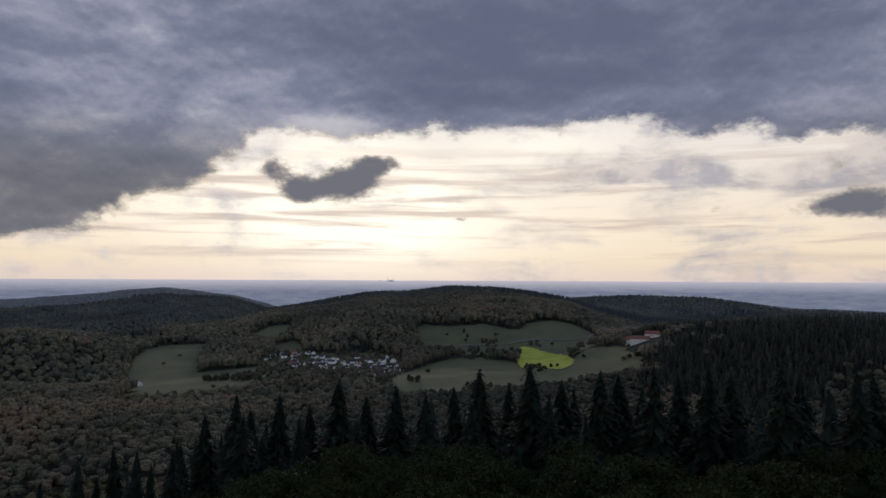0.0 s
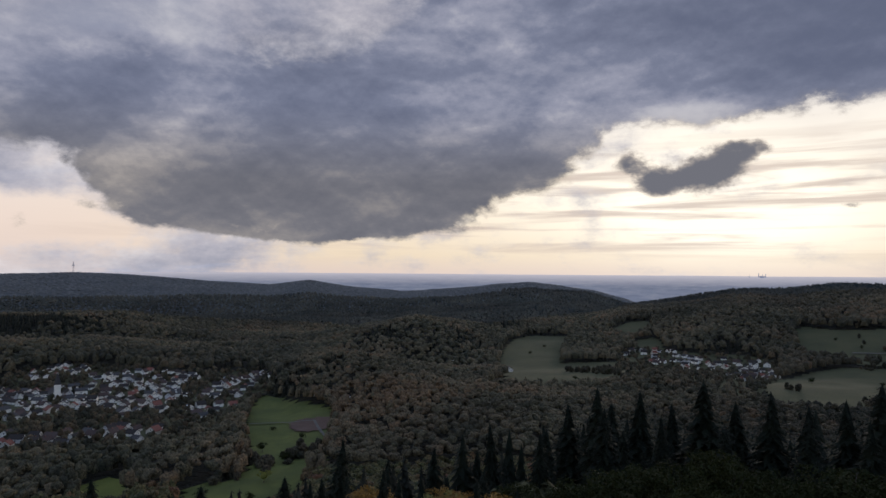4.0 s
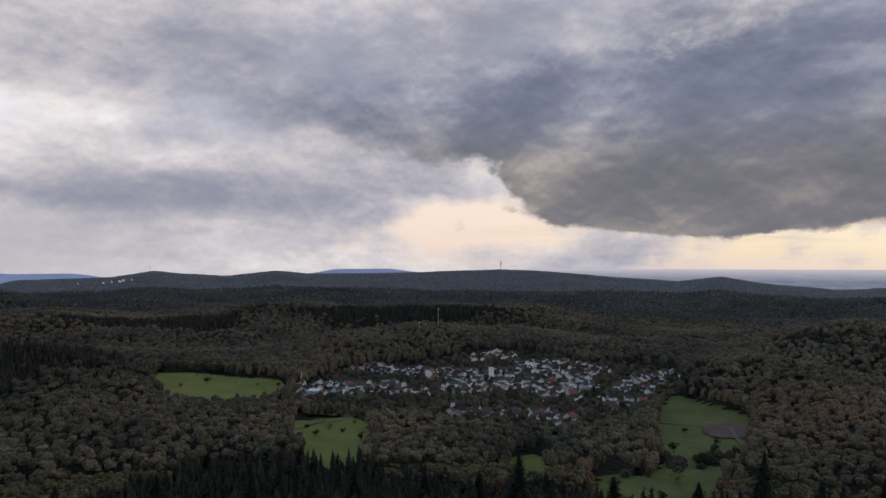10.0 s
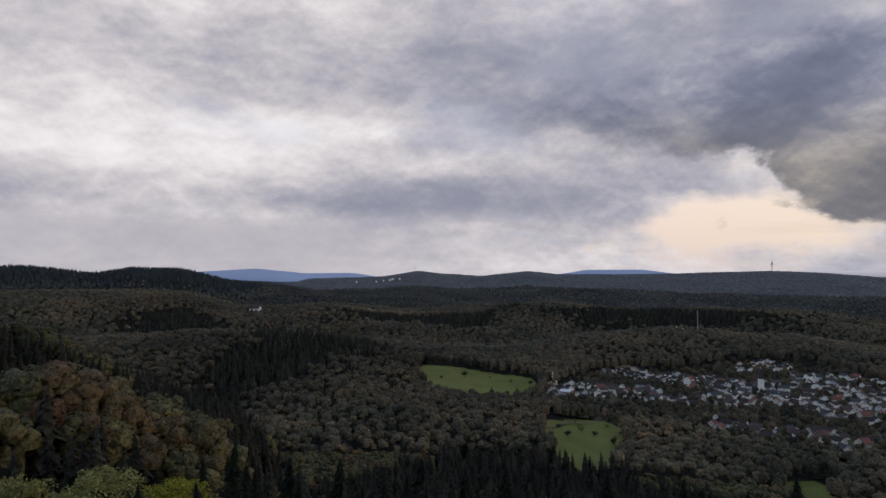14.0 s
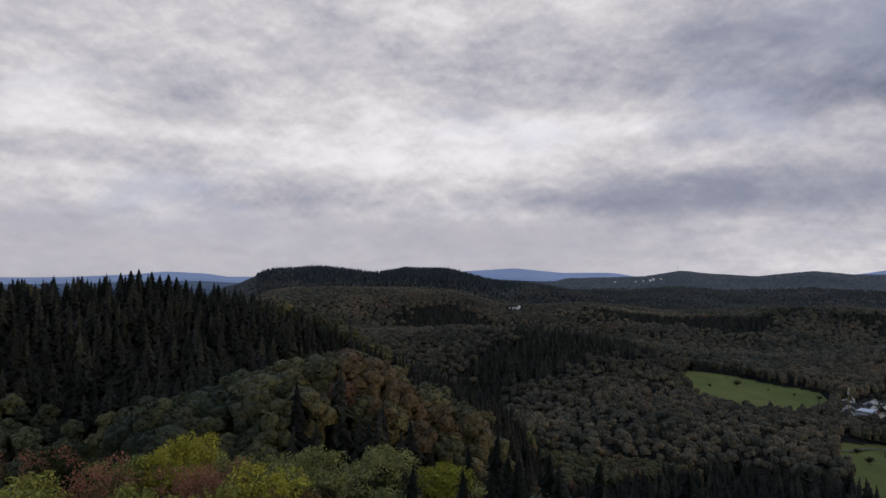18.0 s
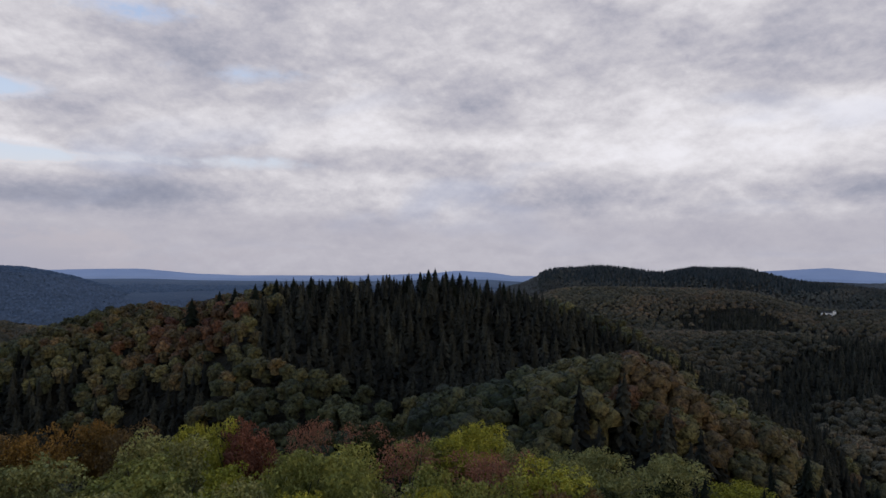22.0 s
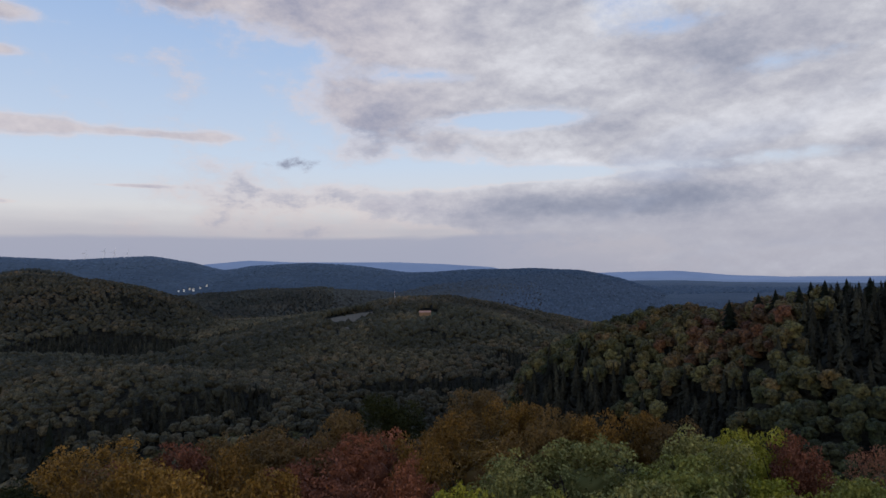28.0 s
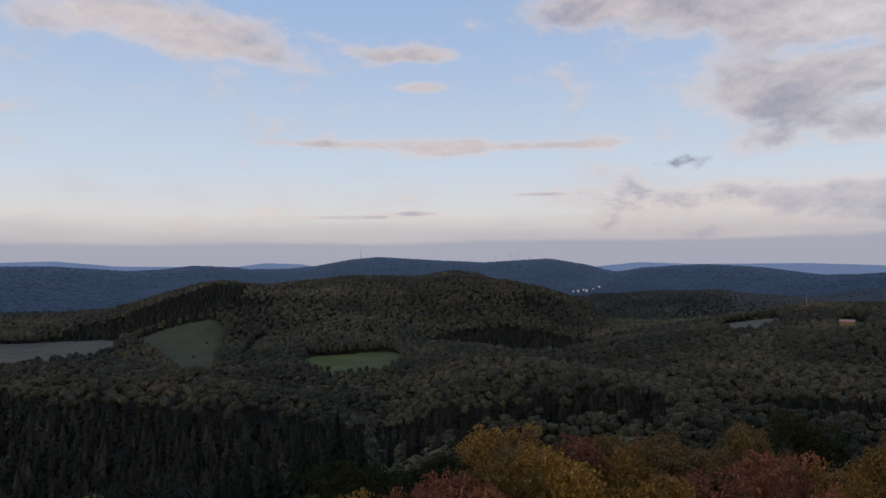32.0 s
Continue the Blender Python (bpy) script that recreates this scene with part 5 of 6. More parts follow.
def belt():
    """The rest of the wood round the hilltop: single trees near, joined ones behind."""
    p = stand(16000, 44, 215, 6.2, 0.5)
    a, r = bearing(p)
    for x, y, d in TAKEN:
        keep = np.hypot(p[:, 0] - x, p[:, 1] - y) > d + 1.6
        p, a, r = p[keep], a[keep], r[keep]
    con = is_conifer(p)
    con &= ~((r < 84) & ~((a > 20) & (a < 112)))
    low = 1 - 0.42 * np.clip(np.exp(-((a - 68) / 40) ** 4) + np.exp(-((a - 242) / 21) ** 4), 0, 1) * np.clip((150 - r) / 40, 0, 1)
    tall = np.where(con, rng.uniform(17, 25, len(p)), rng.uniform(14.5, 19.5, len(p))) * low
    tone = tone_of(p)
    near = np.argsort(r)
    single = np.zeros(len(p), bool)
    for kind, room in ((True, 290), (False, 290)):
        ids = [i for i in near if con[i] == kind]
        single[ids[:max(0, room - COUNT["spruce" if kind else "broad"])]] = True
    names = ["dark", "green", "sage", "lime", "gold", "olive", "rust"]
    for i in np.nonzero(single)[0]:
        if con[i]:
            plant("spruce", "hero" if r[i] < 100 else "mid", a[i], r[i], tall[i], None, "dark spruce in the wood below the hilltop", "slope spruces", rng.uniform(0.95, 1.25))
        else:
            west = a[i] < 25 or a[i] > 206
            k = names[int(np.clip((0 if west else 0.5) + tone[i] * (1.3 if west else 8.0), 0, 6))]
            plant("broad", "hero" if r[i] < 84 and math.degrees(math.atan2(p[i, 2] + tall[i] - EYE, r[i])) > -18.4 else "mid", a[i], r[i], tall[i], LEAVES[k][0], LEAVES[k][1].replace("on the hilltop", "in the wood"), "hilltop broadleaf trees", rng.uniform(0.85, 1.15))
    rest = ~single
    lum = rng.uniform(0.7, 1.4, len(p))
    b, c = rest & ~con, rest & con
    scatter("broadleaf_wood", [clump_unit(9, 4, 320 + i, 110, 0.08) for i in range(7)], p[b], tall[b] * rng.uniform(0.6, 0.85, b.sum()), tall[b] * 0.72, tone[b], lum[b], M_BROAD, "autumn broadleaf wood on the hill's flank", crowned=True)
    scatter("conifer_wood", [frond_unit(14, 7, 360 + i, 0.28) for i in range(6)], p[c], tall[c] * 1.0, tall[c], rng.uniform(0, 1, c.sum()), lum[c], M_CONIFER, "dark conifer wood on the hill's flank")


belt()

# ---- houses ----
def wall_material(name, colour):
    return material(name, mottled(0.6, tuple(c * 0.86 for c in colour), colour), 0.9)


WALLS = [wall_material("white_render", (0.84, 0.80, 0.71)), wall_material("cream_render", (0.66, 0.60, 0.50)), wall_material("grey_render", (0.52, 0.52, 0.52))]
ROOFS = [material("dark_roof_tiles", mottled(1.2, (0.020, 0.016, 0.014), (0.034, 0.027, 0.023)), 0.8), material("red_roof_tiles", mottled(1.2, (0.13, 0.045, 0.032), (0.18, 0.07, 0.05)), 0.8), material("grey_slates", mottled(1.2, (0.038, 0.035, 0.034), (0.058, 0.054, 0.052)), 0.8), material("brown_roof_tiles", mottled(1.2, (0.045, 0.03, 0.026), (0.07, 0.046, 0.038)), 0.8)]
M_PANE = material("window_pane", lambda k, at: plain((0.03, 0.035, 0.045)), 0.15, spec=0.5)
M_BRICK = material("chimney_brick", mottled(3.0, (0.16, 0.08, 0.06), (0.24, 0.13, 0.10)), 0.9)
M_STEEL = material("galvanised_steel", lambda k, at: plain((0.35, 0.36, 0.38)), 0.5)
M_RED = material("red_paint", lambda k, at: plain((0.42, 0.10, 0.08)), 0.6)
M_WHITE = material("white_paint", lambda k, at: plain((0.75, 0.75, 0.74)), 0.6)
M_WOODEN = material("larch_boarding", mottled(1.0, (0.20, 0.12, 0.07), (0.30, 0.19, 0.11)), 0.85)


def block(x0, x1, y0, y1, z0, z1):
    v = np.array([(x, y, z) for z in (z0, z1) for y in (y0, y1) for x in (x0, x1)], float)
    f = np.array([(0, 2, 3, 1), (4, 5, 7, 6), (0, 1, 5, 4), (2, 6, 7, 3), (0, 4, 6, 2), (1, 3, 7, 5)])
    return v, f


def gable_body(w, d, eaves, ridge_h):
    """Walls with two gables; the ridge runs along y."""
    a, b = w / 2, d / 2
    v = np.array([(-a, -b, -9), (a, -b, -9), (a, b, -9), (-a, b, -9), (-a, -b, eaves), (a, -b, eaves), (a, b, eaves), (-a, b, eaves), (0, -b, ridge_h), (0, b, ridge_h)], float)
    f = [(0, 1, 5, 4), (2, 3, 7, 6), (3, 0, 4, 7), (1, 2, 6, 5)]
    t = [(4, 5, 8), (6, 7, 9)]
    tri = [(q[0], q[1], q[2]) for q in f] + [(q[0], q[2], q[3]) for q in f] + t
    return v, np.array(tri)


def roof_slope(w, d, eaves, ridge_h, side):
    over, th = 0.55, 0.28
    a, b = w / 2 + over, d / 2 + over
    drop = over * (ridge_h - eaves) / (w / 2)
    v = np.array([(0, -b, ridge_h + 0.02), (side * a, -b, eaves - drop + 0.02), (side * a, b, eaves - drop + 0.02), (0, b, ridge_h + 0.02)], float)
    v = np.concatenate([v, v + [0, 0, th]])
    return v, np.array([(0, 3, 2, 1), (4, 5, 6, 7), (0, 1, 5, 4), (1, 2, 6, 5), (2, 3, 7, 6), (3, 0, 4, 7)])


def house_kit(seed, w, d, eaves, rise, wall, roof, dormer=False):
    g = random.Random(seed)
    top = eaves + rise
    kit = [("wall", raw_mesh("house_wall", *gable_body(w, d, eaves, top), wall, False))]
    for s in (-1, 1):
        kit.append(("roof_slope", raw_mesh("roof_slope", *roof_slope(w, d, eaves, top, s), roof, False)))
    cx, cy = g.uniform(0.6, 1.6), g.uniform(-d / 4, d / 4)
    kit.append(("chimney", raw_mesh("chimney", *block(cx - 0.35, cx + 0.35, cy - 0.35, cy + 0.35, top - 1.6, top + 1.0), M_BRICK, False)))
    pane = []
    for fl in (1.0, 3.7):
        if fl + 1.4 > eaves + 0.4:
            continue
        for s in (-1, 1):
            pane.append(block(s * w / 4 - 0.65, s * w / 4 + 0.65, -s * d / 2 - 0.05, -s * d / 2 + 0.05, fl, fl + 1.35))
        pane.append(block(-w / 2 - 0.05, -w / 2 + 0.05, -0.7, 0.7, fl, fl + 1.35))
    for s in (-1, 1):
        pane.append(block(-0.55, 0.55, s * d / 2 - 0.05, s * d / 2 + 0.05, eaves + 0.4, eaves + 1.6))
    for q in pane:
        kit.append(("window", raw_mesh("window_pane", *q, M_PANE, False)))
    if dormer:
        kit.append(("dormer", raw_mesh("dormer", *block(w * 0.12, w * 0.36, -1.2, 1.2, eaves + 0.2, eaves + rise * 0.72), wall, False)))
    return kit


def place(kit, name, x, y, turn, label, cat, group="", scale=1.0, sink=0.0, level=None):
    root = new(name)
    root.empty_display_size = 0.1
    z = float(height(x, y)) if level is None else level
    root.matrix_basis = pose(float(x), float(y), z - sink, 0, 0, turn) @ Matrix.Scale(scale, 4)
    tagged(root, label, cat, group)
    for pn, me in kit:
        part(pn, me, root)
    return root


def build_houses():
    g = random.Random(11)
    kits = []
    for i in range(16):
        wall = WALLS[0] if i % 8 not in (3, 6) else WALLS[1 + (i % 2)]
        roof = ROOFS[(0, 3, 2, 0, 0, 3, 1, 0)[i % 8]]
        tint = ("white", "cream", "grey")[WALLS.index(wall)]
        kits.append((house_kit(i, g.uniform(8.5, 11.5), g.uniform(9.5, 14.5), g.choice((4.2, 5.2, 6.2)), g.uniform(2.8, 4.0), wall, roof, i % 5 == 0), f"{tint} rendered house with a {('dark', 'red', 'grey', 'brown')[ROOFS.index(roof)]} gabled roof"))
    spots = []

    def along(lanes, room, group, size):
        """Houses on both sides of each lane, a few set back."""
        made = 0
        for lane in lanes * 7:
            p = np.array([polar(a, r) for a, r in lane])
            for (ax, ay), (bx, by) in zip(p[:-1], p[1:]):
                far = math.hypot(bx - ax, by - ay)
                for q in np.arange(g.uniform(2, 9), far, 12.5):
                    if made >= room or g.random() < 0.12:
                        continue
                    side = g.choice((-1, 1)) * g.uniform(5, 24)
                    ux, uy = (bx - ax) / far, (by - ay) / far
                    x, y = ax + ux * q - uy * side + g.uniform(-2, 2), ay + uy * q + ux * side + g.uniform(-2, 2)
                    if any((x - u) ** 2 + (y - v) ** 2 < 12.0 ** 2 for u, v in spots):
                        continue
                    spots.append((x, y))
                    made += 1
                    kit, label = g.choice(kits)
                    turn = math.degrees(math.atan2(uy, ux)) + (0 if g.random() < 0.5 else 90) + g.uniform(-9, 9)
                    place(kit, "house", x, y, turn, label, "house", group, size * g.uniform(0.85, 1.1))

    along(STREETS, 292, "houses of the town", 0.86)
    along(VILLAGE_LANES, 62, "houses of the village", 0.9)
    # gardens and street trees among the houses
    p = []
    for poly, n in ((TOWN, 5200), (VILLAGE, 1100)):
        pts = np.array([polar(a, r) for a, r in poly])
        q = np.stack([rng.uniform(pts[:, 0].min(), pts[:, 0].max(), n), rng.uniform(pts[:, 1].min(), pts[:, 1].max(), n)], -1)
        q = q[inside(q[:, 0], q[:, 1], pts)]
        d = np.min(np.hypot(q[:, :1] - np.array(spots)[:, 0], q[:, 1:] - np.array(spots)[:, 1]), axis=1)
        # none close before a house front
        toward = np.hypot(q[:, :1] * 1.014 - np.array(spots)[:, 0], q[:, 1:] * 1.014 - np.array(spots)[:, 1]).min(axis=1)
        p.append(q[(d > 7.5) & (toward > 9.0)])
    p = np.concatenate(p)
    p = np.stack([p[:, 0], p[:, 1], height(p[:, 0], p[:, 1])], -1)
    m = len(p)
    scatter("garden_trees", [clump_unit(3, 4, 120 + i) for i in range(6)], p, rng.uniform(5, 10, m), rng.uniform(5, 11, m), rng.uniform(0, 0.7, m), rng.uniform(0.5, 1.1, m), M_BROAD_MID, "garden trees and hedges between houses", "trees")
    return kits


KITS_HOUSE = build_houses()


def far_house(az, r, turn, i, name="house", lift=0.0, scale=1.0, label=None):
    x, y = polar(az, r)
    kit, text = KITS_HOUSE[i]
    return place(kit, name, x, y, turn, label or text, "house", "", scale, -lift)


# scattered houses on the hills
for az, r, turn, i, k in ((197.95, 3280, 10, 0, 0.8), (197.5, 3300, 80, 1, 0.6), (197.25, 3270, 30, 2, 0.9), (196.7, 3285, 60, 4, 0.55), (196.2, 3300, 15, 5, 0.7), (198.35, 3275, 70, 7, 0.5), (200.3, 3290, 40, 8, 0.6), (91.9, 3300, 20, 0, 0.6), (91.3, 3310, 80, 1, 0.5), (90.75, 3290, 40, 2, 0.75), (90.5, 3320, 10, 4, 0.9), (89.9, 3300, 60, 5, 0.6), (93.6, 3310, 30, 8, 0.5)):
    far_house(az, r, turn, i, lift=6 + 3 * k, scale=k)
for az, r, turn, i in ((38.5, 700, 20, 0), (29.6, 1120, 40, 2), (41.2, 770, 70, 4), (24.6, 1010, 30, 1)):
    far_house(az, r, turn, i)

# farmstead with red roofs beside the western wood, and the house with a long pale roof in the east
for az, r, turn, w in ((-16.6, 1090, 75, 30), (-17.6, 1110, 60, 22), (-15.9, 1120, 80, 18)):
    x, y = polar(az, r)
    place(house_kit(5, 12, w, 4.5, 4.5, WALLS[1], ROOFS[1]), "farmhouse", x, y, turn, "long farm building with a red tiled roof", "farmhouse", "farm buildings", 1.0, -1)
M_PINK = material("pale_red_roof", mottled(1.0, (0.30, 0.17, 0.13), (0.38, 0.24, 0.19)), 0.8)
for az, r, turn, w in ((178.1, 1150, 80, 40), (179.2, 1170, 84, 24)):
    x, y = polar(az, r)
    place(house_kit(6, 14, w, 5.0, 5.5, M_WOODEN, M_PINK), "forest_lodge", x, y, turn, "long lodge with a pale red roof in the wood", "lodge", "forest lodge buildings", 0.5, -5)
# white manor on the wooded ridge
for az, r, turn, w, d, e in ((102.1, 1600, 15, 14, 34, 9), (101.6, 1604, 100, 10, 18, 13), (102.9, 1590, 60, 9, 12, 6), (100.9, 1585, 20, 9, 12, 5)):
    x, y = polar(az, r)
    place(house_kit(7, w, d, e, 4.5, WALLS[0], ROOFS[2]), "manor_house", x, y, turn, "white manor building with a grey roof on a ridge", "manor", "manor buildings", 0.6, -9)
# hilltop inn beside the mast
for az, r, turn in ((67.2, 1232, 20), (66.7, 1238, 70), (66.3, 1228, 10)):
    x, y = polar(az, r)
    place(KITS_HOUSE[1][0], "inn", x, y, turn, "small white building on a wooded hilltop", "house", "hilltop buildings", 0.6, -10)


# ---- landmarks ----
def lattice_mast(name, az, r, foot, tall, wide, label, arms=()):
    x, y = polar(az, r)
    z = float(height(x, y)) + foot
    root = new(name)
    root.empty_display_size = 0.1
    root.matrix_basis = pose(float(x), float(y), z, 0, 0, az)
    tagged(root, label, "mast")
    h = wide / 2
    n = max(4, int(tall / (wide * 1.6)))
    for sx in (-1, 1):
        for sy in (-1, 1):
            part("leg", raw_mesh("mast_leg", *tube([(sx * h, sy * h, -foot - 2), (sx * h * 0.35, sy * h * 0.35, tall)], (wide * 0.16, wide * 0.08), 5), M_STEEL), root)
    for i in range(n):
        t0, t1 = i / n, (i + 1) / n
        k0, k1 = h * (1 - 0.65 * t0), h * (1 - 0.65 * t1)
        s = 1 if i % 2 else -1
        mat = M_RED if i % 2 else M_WHITE
        part("brace", raw_mesh("mast_brace", *join([tube([(-k0 * s, -k0, tall * t0), (k1 * s, -k1, tall * t1)], (wide * 0.05,) * 2, 4), tube([(-k0 * s, k0, tall * t0), (k1 * s, k1, tall * t1)], (wide * 0.05,) * 2, 4)]), mat), root)
    for hgt, rad, th in arms:
        part("platform", raw_mesh("mast_platform", *tube([(0, 0, tall * hgt - th / 2), (0, 0, tall * hgt + th / 2)], (rad, rad), 12), M_STEEL), root)
    part("aerial", raw_mesh("aerial", *tube([(0, 0, tall), (0, 0, tall * 1.18)], (wide * 0.12, wide * 0.03), 5), M_WHITE), root)


lattice_mast("radio_tower", 59.63, 3990, 16, 46, 6.5, "slim radio tower with platforms on the ridge", ((0.5, 6.5, 3.0), (0.62, 5.0, 2.4), (0.74, 4.0, 2.0)))
lattice_mast("mast", 65.05, 1238, 14, 28, 2.2, "thin red and white mast on a wooded hill")
lattice_mast("mast", 216.6, 3985, 14, 62, 4.0, "tall thin transmitter mast on the far ridge")
lattice_mast("mast", 180.7, 1330, 14, 22, 1.8, "thin mast standing above the plateau wood")
lattice_mast("mast", 88.6, 3790, 14, 20, 3.0, "small lookout mast on a far hilltop")


def wind_turbine(az, r, tall):
    x, y = polar(az, r)
    root = new("wind_turbine")
    root.empty_display_size = 0.1
    root.matrix_basis = pose(float(x), float(y), float(height(x, y)), 0, 0, az + 20)
    tagged(root, "pale wind turbine on the far ridge", "wind turbine", "wind turbines")
    part("tower", raw_mesh("turbine_tower", *tube([(0, 0, -3), (0, 0, tall)], (1.6, 0.8), 10), M_WHITE), root)
    part("nacelle", raw_mesh("nacelle", *block(-1.2, 1.2, -3, 2.4, tall - 1.2, tall + 1.2), M_WHITE, False), root)
    for i in range(3):
        a = 0.4 + i * 2.094
        part("blade", raw_mesh("blade", *tube([(0, -3.2, tall), (math.sin(a) * 8, -3.3, tall + math.cos(a) * 8), (math.sin(a) * 24, -3.2, tall + math.cos(a) * 24)], (0.6, 1.1, 0.2), 6), M_WHITE), root)


for az, r in ((203.7, 4080), (203.0, 4120), (202.1, 4150), (205.0, 4120)):
    wind_turbine(az, r, 52)


def church(az, r):
    x, y = polar(az, r)
    kit = house_kit(9, 11, 24, 8, 6, WALLS[0], ROOFS[2])
    root = place(kit, "church", x, y, 70, "white village church with a slated spire", "church")
    part("tower", raw_mesh("church_tower", *block(-3, 3, -17.5, -11.6, -2, 20), WALLS[0], False), root)
    v = np.array([(-3.4, -17.9, 20), (3.4, -17.9, 20), (3.4, -11.2, 20), (-3.4, -11.2, 20), (0, -14.5, 34)], float)
    part("spire", raw_mesh("spire", v, np.array([(0, 1, 4), (1, 2, 4), (2, 3, 4), (3, 0, 4)]), ROOFS[2], False), root)


church(60.6, 900)
x, y = polar(65.7, 930)
place(house_kit(3, 13, 15, 13, 4.5, WALLS[0], ROOFS[1]), "apartment_house", x, y, 40, "tall white house with a red hipped roof", "house", "", 0.75)
x, y = polar(57.2, 985)
place(house_kit(4, 11, 12, 14, 4, WALLS[0], ROOFS[0]), "apartment_house", x, y, 20, "tall narrow white house with a dark roof", "house", "", 0.72)


def shell_building(az, r):
    """A block still being built, with its crane."""
    x, y = polar(az, r)
    root = new("building_shell")
    root.empty_display_size = 0.1
    root.matrix_basis = pose(float(x), float(y), float(height(x, y)), 0, 0, 60)
    tagged(root, "bare concrete building shell under construction", "building")
    for i in range(4):
        part("floor_slab", raw_mesh("floor_slab", *block(-7, 7, -9, 9, i * 3.0, i * 3.0 + 0.35), WALLS[2], False), root)
        if i < 3:
            for sx in (-6.5, 0, 6.5):
                for sy in (-8.5, 0, 8.5):
                    part("column", raw_mesh("column", *block(sx - 0.25, sx + 0.25, sy - 0.25, sy + 0.25, i * 3.0 + 0.35, i * 3.0 + 3.0), WALLS[2], False), root)
    x, y = polar(az + 1.1, r + 12)
    crane = new("tower_crane")
    crane.empty_display_size = 0.1
    crane.matrix_basis = pose(float(x), float(y), float(height(x, y)), 0, 0, 75)
    tagged(crane, "small yellow tower crane beside a building shell", "crane")
    yellow = material("crane_yellow", lambda k, at: plain((0.26, 0.20, 0.08)), 0.6)
    part("tower", raw_mesh("crane_tower", *block(-0.45, 0.45, -0.45, 0.45, -2, 24), yellow, False), crane)
    part("jib", raw_mesh("crane_jib", *block(-0.5, 0.5, -6, 22, 23, 24.2), yellow, False), crane)
    part("counterweight", raw_mesh("counterweight", *block(-0.8, 0.8, -6.2, -4.4, 21.4, 23), WALLS[2], False), crane)


shell_building(75.6, 810)

# single trees and bushes standing in the meadows
for az, r, tall, k in ((84.2, 868, 13, "dark"), (86.2, 850, 7, "dark"), (82.0, 880, 6, "green"), (80.2, 860, 7, "sage"), (78.6, 850, 9, "dark"), (85.0, 905, 5, "green"), (75.4, 570, 9, "dark"), (76.2, 600, 8, "dark"), (74.4, 605, 10, "sage"), (73.2, 590, 8, "dark"), (72.2, 640, 7, "green"), (74.8, 650, 6, "sage"), (71.6, 565, 10, "dark"),
                       (43.6, 520, 13, "dark"), (42.2, 600, 9, "dark"), (45.2, 470, 12, "green"), (46.4, 430, 10, "dark"), (44.6, 640, 8, "dark"), (50.2, 440, 12, "dark"), (41.0, 560, 8, "sage"), (48.4, 500, 13, "dark"), (45.4, 560, 12, "dark"), (47.0, 610, 11, "dark"), (22.8, 1240, 10, "dark"), (21.6, 1330, 9, "dark"), (19.0, 880, 10, "dark"), (16.2, 950, 11, "dark"),
                       (-2.0, 1290, 11, "dark"), (-4.6, 1310, 12, "dark"), (-0.4, 1330, 9, "dark"), (-9.4, 1250, 12, "dark"), (-12.0, 1090, 12, "dark"), (-8.8, 1040, 10, "dark"), (-3.2, 960, 10, "dark"), (1.2, 980, 12, "dark"), (230.2, 1160, 9, "dark"), (229.2, 1260, 8, "dark"), (219.4, 960, 13, "dark"), (221, 930, 11, "dark"), (239, 1290, 9, "dark"), (185, 1310, 7, "dark")):
    plant("broad", "mid", az, r, tall * 1.5, LEAVES[k][0], "single round tree standing in a meadow", "meadow trees", 1.0).location.z -= 0.62 * tall

# farm tracks through the meadows
def track(name, rows, wide, label):
    p = np.array([polar(a, r) for a, r in rows])
    t = np.linspace(0, len(p) - 1, 12 * (len(p) - 1) + 1)
    x, y = np.interp(t, np.arange(len(p)), p[:, 0]), np.interp(t, np.arange(len(p)), p[:, 1])
    dx, dy = np.gradient(x), np.gradient(y)
    n = np.hypot(dx, dy)
    L = np.stack([x - dy / n * wide / 2, y + dx / n * wide / 2], -1)
    R = np.stack([x + dy / n * wide / 2, y - dx / n * wide / 2], -1)
    q = np.stack([L, R], 1).reshape(-1, 2)
    v = np.stack([q[:, 0], q[:, 1], height(q[:, 0], q[:, 1]) + 3.0], -1)
    tagged(new(name, grid_mesh(name, v, len(x), 2, False, M_TRACK)), label, "track", kind="structure")


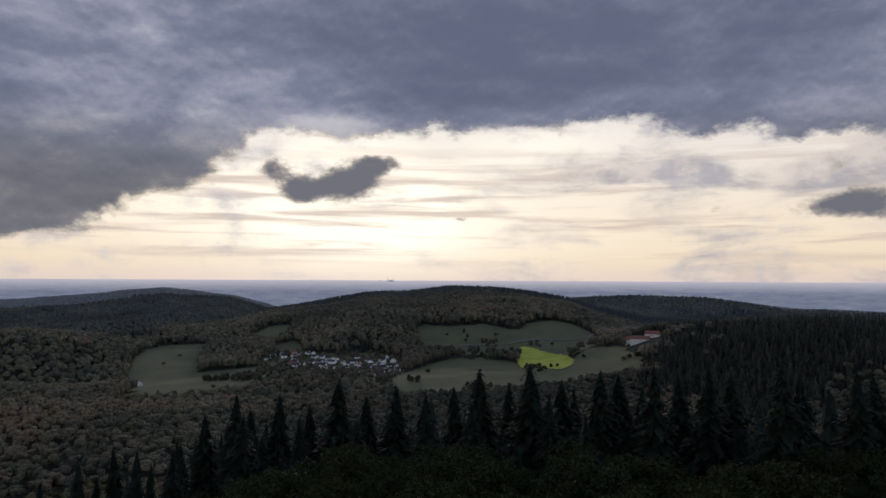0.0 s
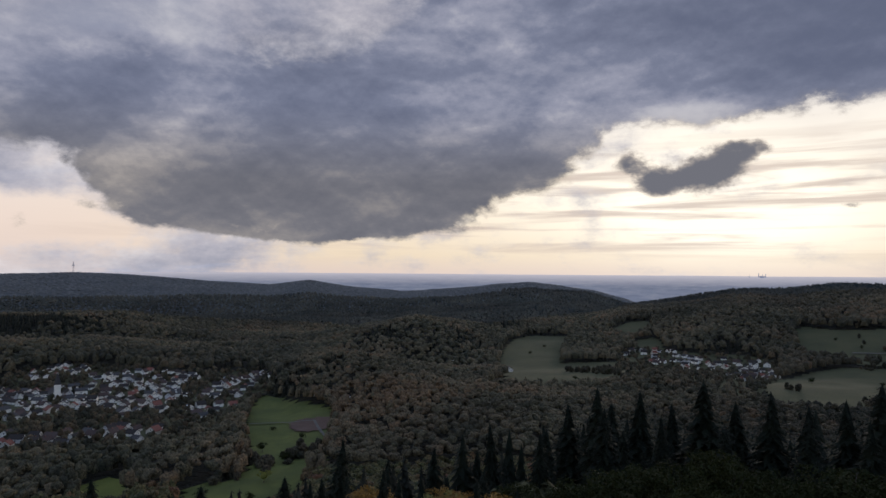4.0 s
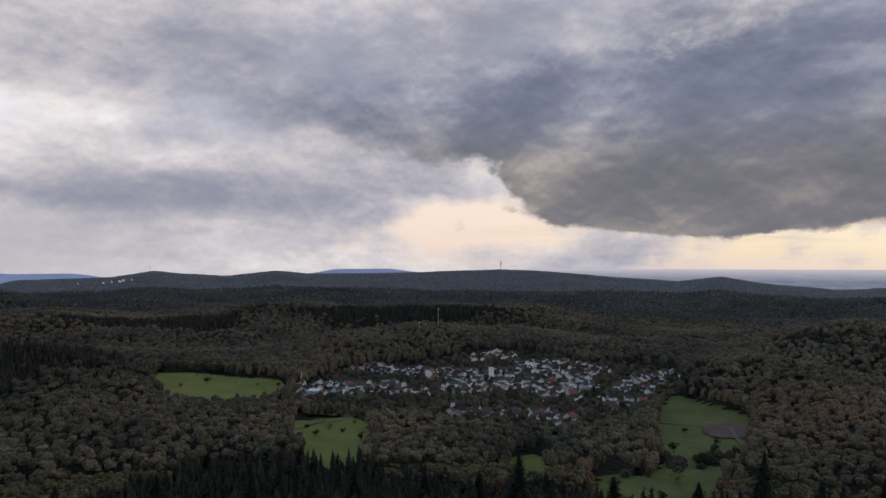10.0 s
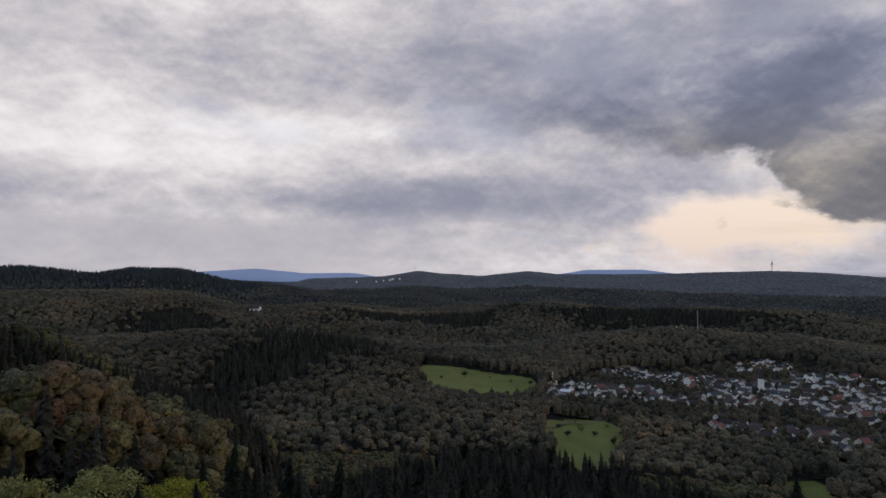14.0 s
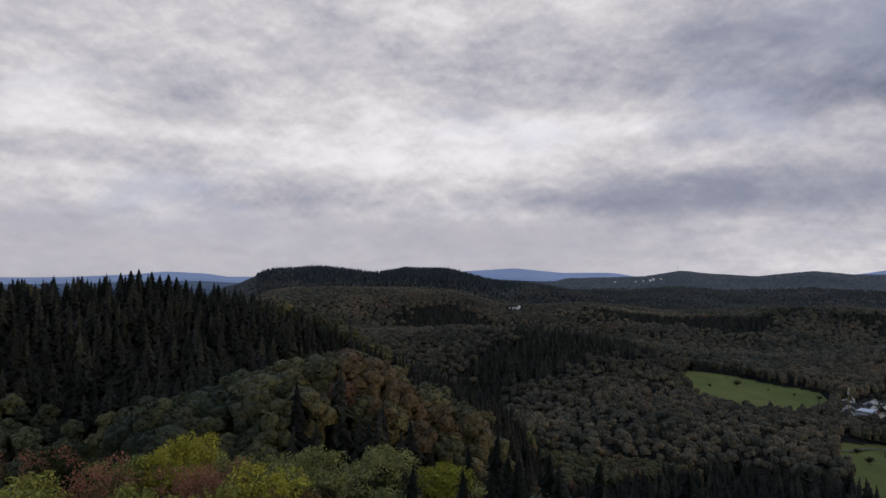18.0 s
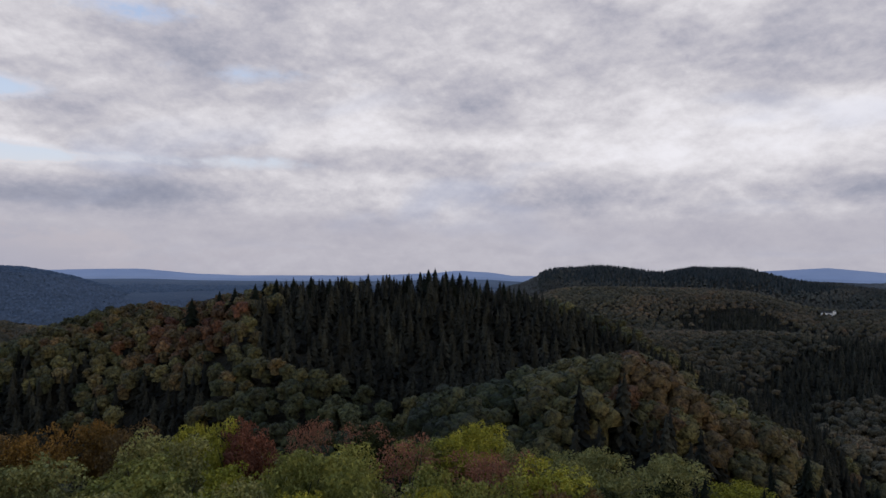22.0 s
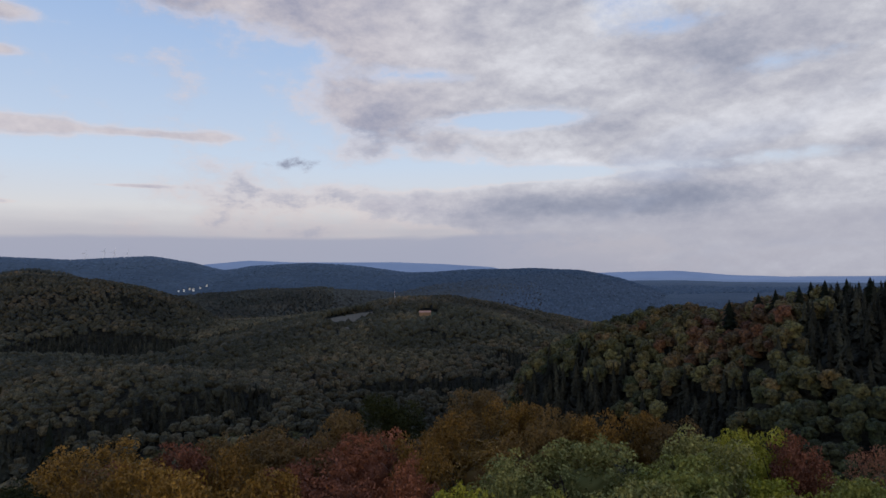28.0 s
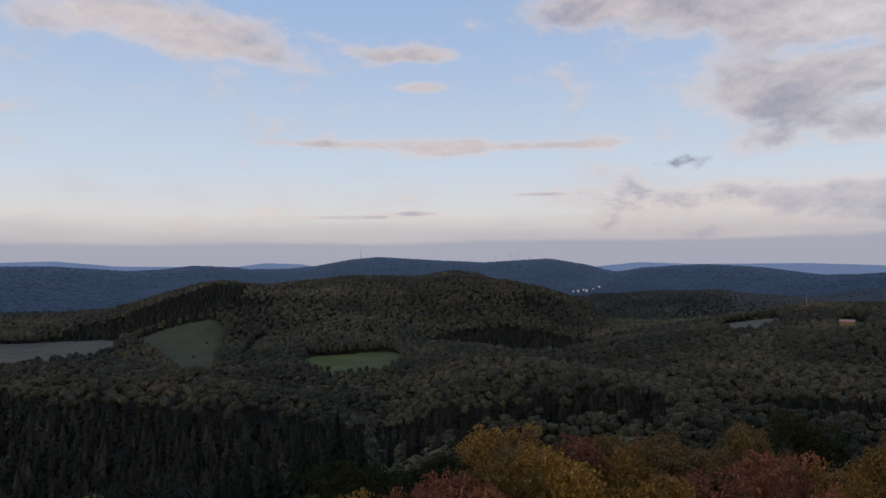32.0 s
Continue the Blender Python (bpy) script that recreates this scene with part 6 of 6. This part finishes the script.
track("track", [(39.6, 560), (40.6, 610), (41.2, 660), (44, 672), (46.6, 668)], 2.6, "pale gravel track through a meadow")
track("track", [(78.4, 580), (76.6, 600), (75.4, 640), (73, 655)], 2.4, "pale gravel track through a meadow")
track("road", [(-1.4, 1268), (-5.7, 1254), (-9.8, 1315), (-12.4, 1367), (-13.1, 1499)], 5.0, "pale lane climbing a hillside meadow")


def hedges():
    """Clumps of trees that break up the valley meadows."""
    keep = []
    for outline in ([(46.5, 665), (40.5, 745), (39.2, 600), (43, 400), (51.9, 400), (47.5, 560)], [(5.4, 900), (-6.7, 1120), (-18, 1010), (-4.7, 790)], [(2.4, 1430), (-9.2, 1640), (-8.6, 1140), (1.3, 1140)], [(26.6, 900), (14.3, 1090), (14, 860)]):
        pts = np.array([polar(a, r) for a, r in outline])
        q = np.stack([rng.uniform(pts[:, 0].min(), pts[:, 0].max(), 900), rng.uniform(pts[:, 1].min(), pts[:, 1].max(), 900)], -1)
        q = q[inside(q[:, 0], q[:, 1], pts)]
        n = vnoise(q[:, 0] / 46, q[:, 1] / 46, 77)
        keep.append(q[n > 0.74][:70])
    q = np.concatenate(keep)
    p = np.stack([q[:, 0], q[:, 1], height(q[:, 0], q[:, 1])], -1)
    m = len(p)
    scatter("hedgerow_trees", [clump_unit(8, 5, 520 + i, 20, 0.1) for i in range(6)], p, rng.uniform(5, 9, m), rng.uniform(5, 11, m), rng.uniform(0, 0.6, m), rng.uniform(0.5, 1.0, m), M_BROAD_MID, "clumps of hedgerow trees in the meadows", "trees")


hedges()


def power_station(az, r):
    """Far stacks on the plain."""
    x, y = polar(az, r)
    root = new("power_station")
    root.empty_display_size = 0.1
    root.matrix_basis = pose(float(x), float(y), float(height(x, y)) + 3, 0, 0, az)
    tagged(root, "distant power station stacks on the hazy plain", "power station")
    for dx, tall in ((-14, 30), (9, 20), (26, 22), (-70, 14)):
        # stacks share the hills' glowing haze colour
        part("stack", raw_mesh("stack", *tube([(dx, 0, -4), (dx, 0, tall)], (2.2, 1.4), 8), M_BLUE), root)
    part("boiler_house", raw_mesh("boiler_house", *block(-8, 22, -6, 6, -4, 9), M_BLUE, False), root)


power_station(4.6, 4780)
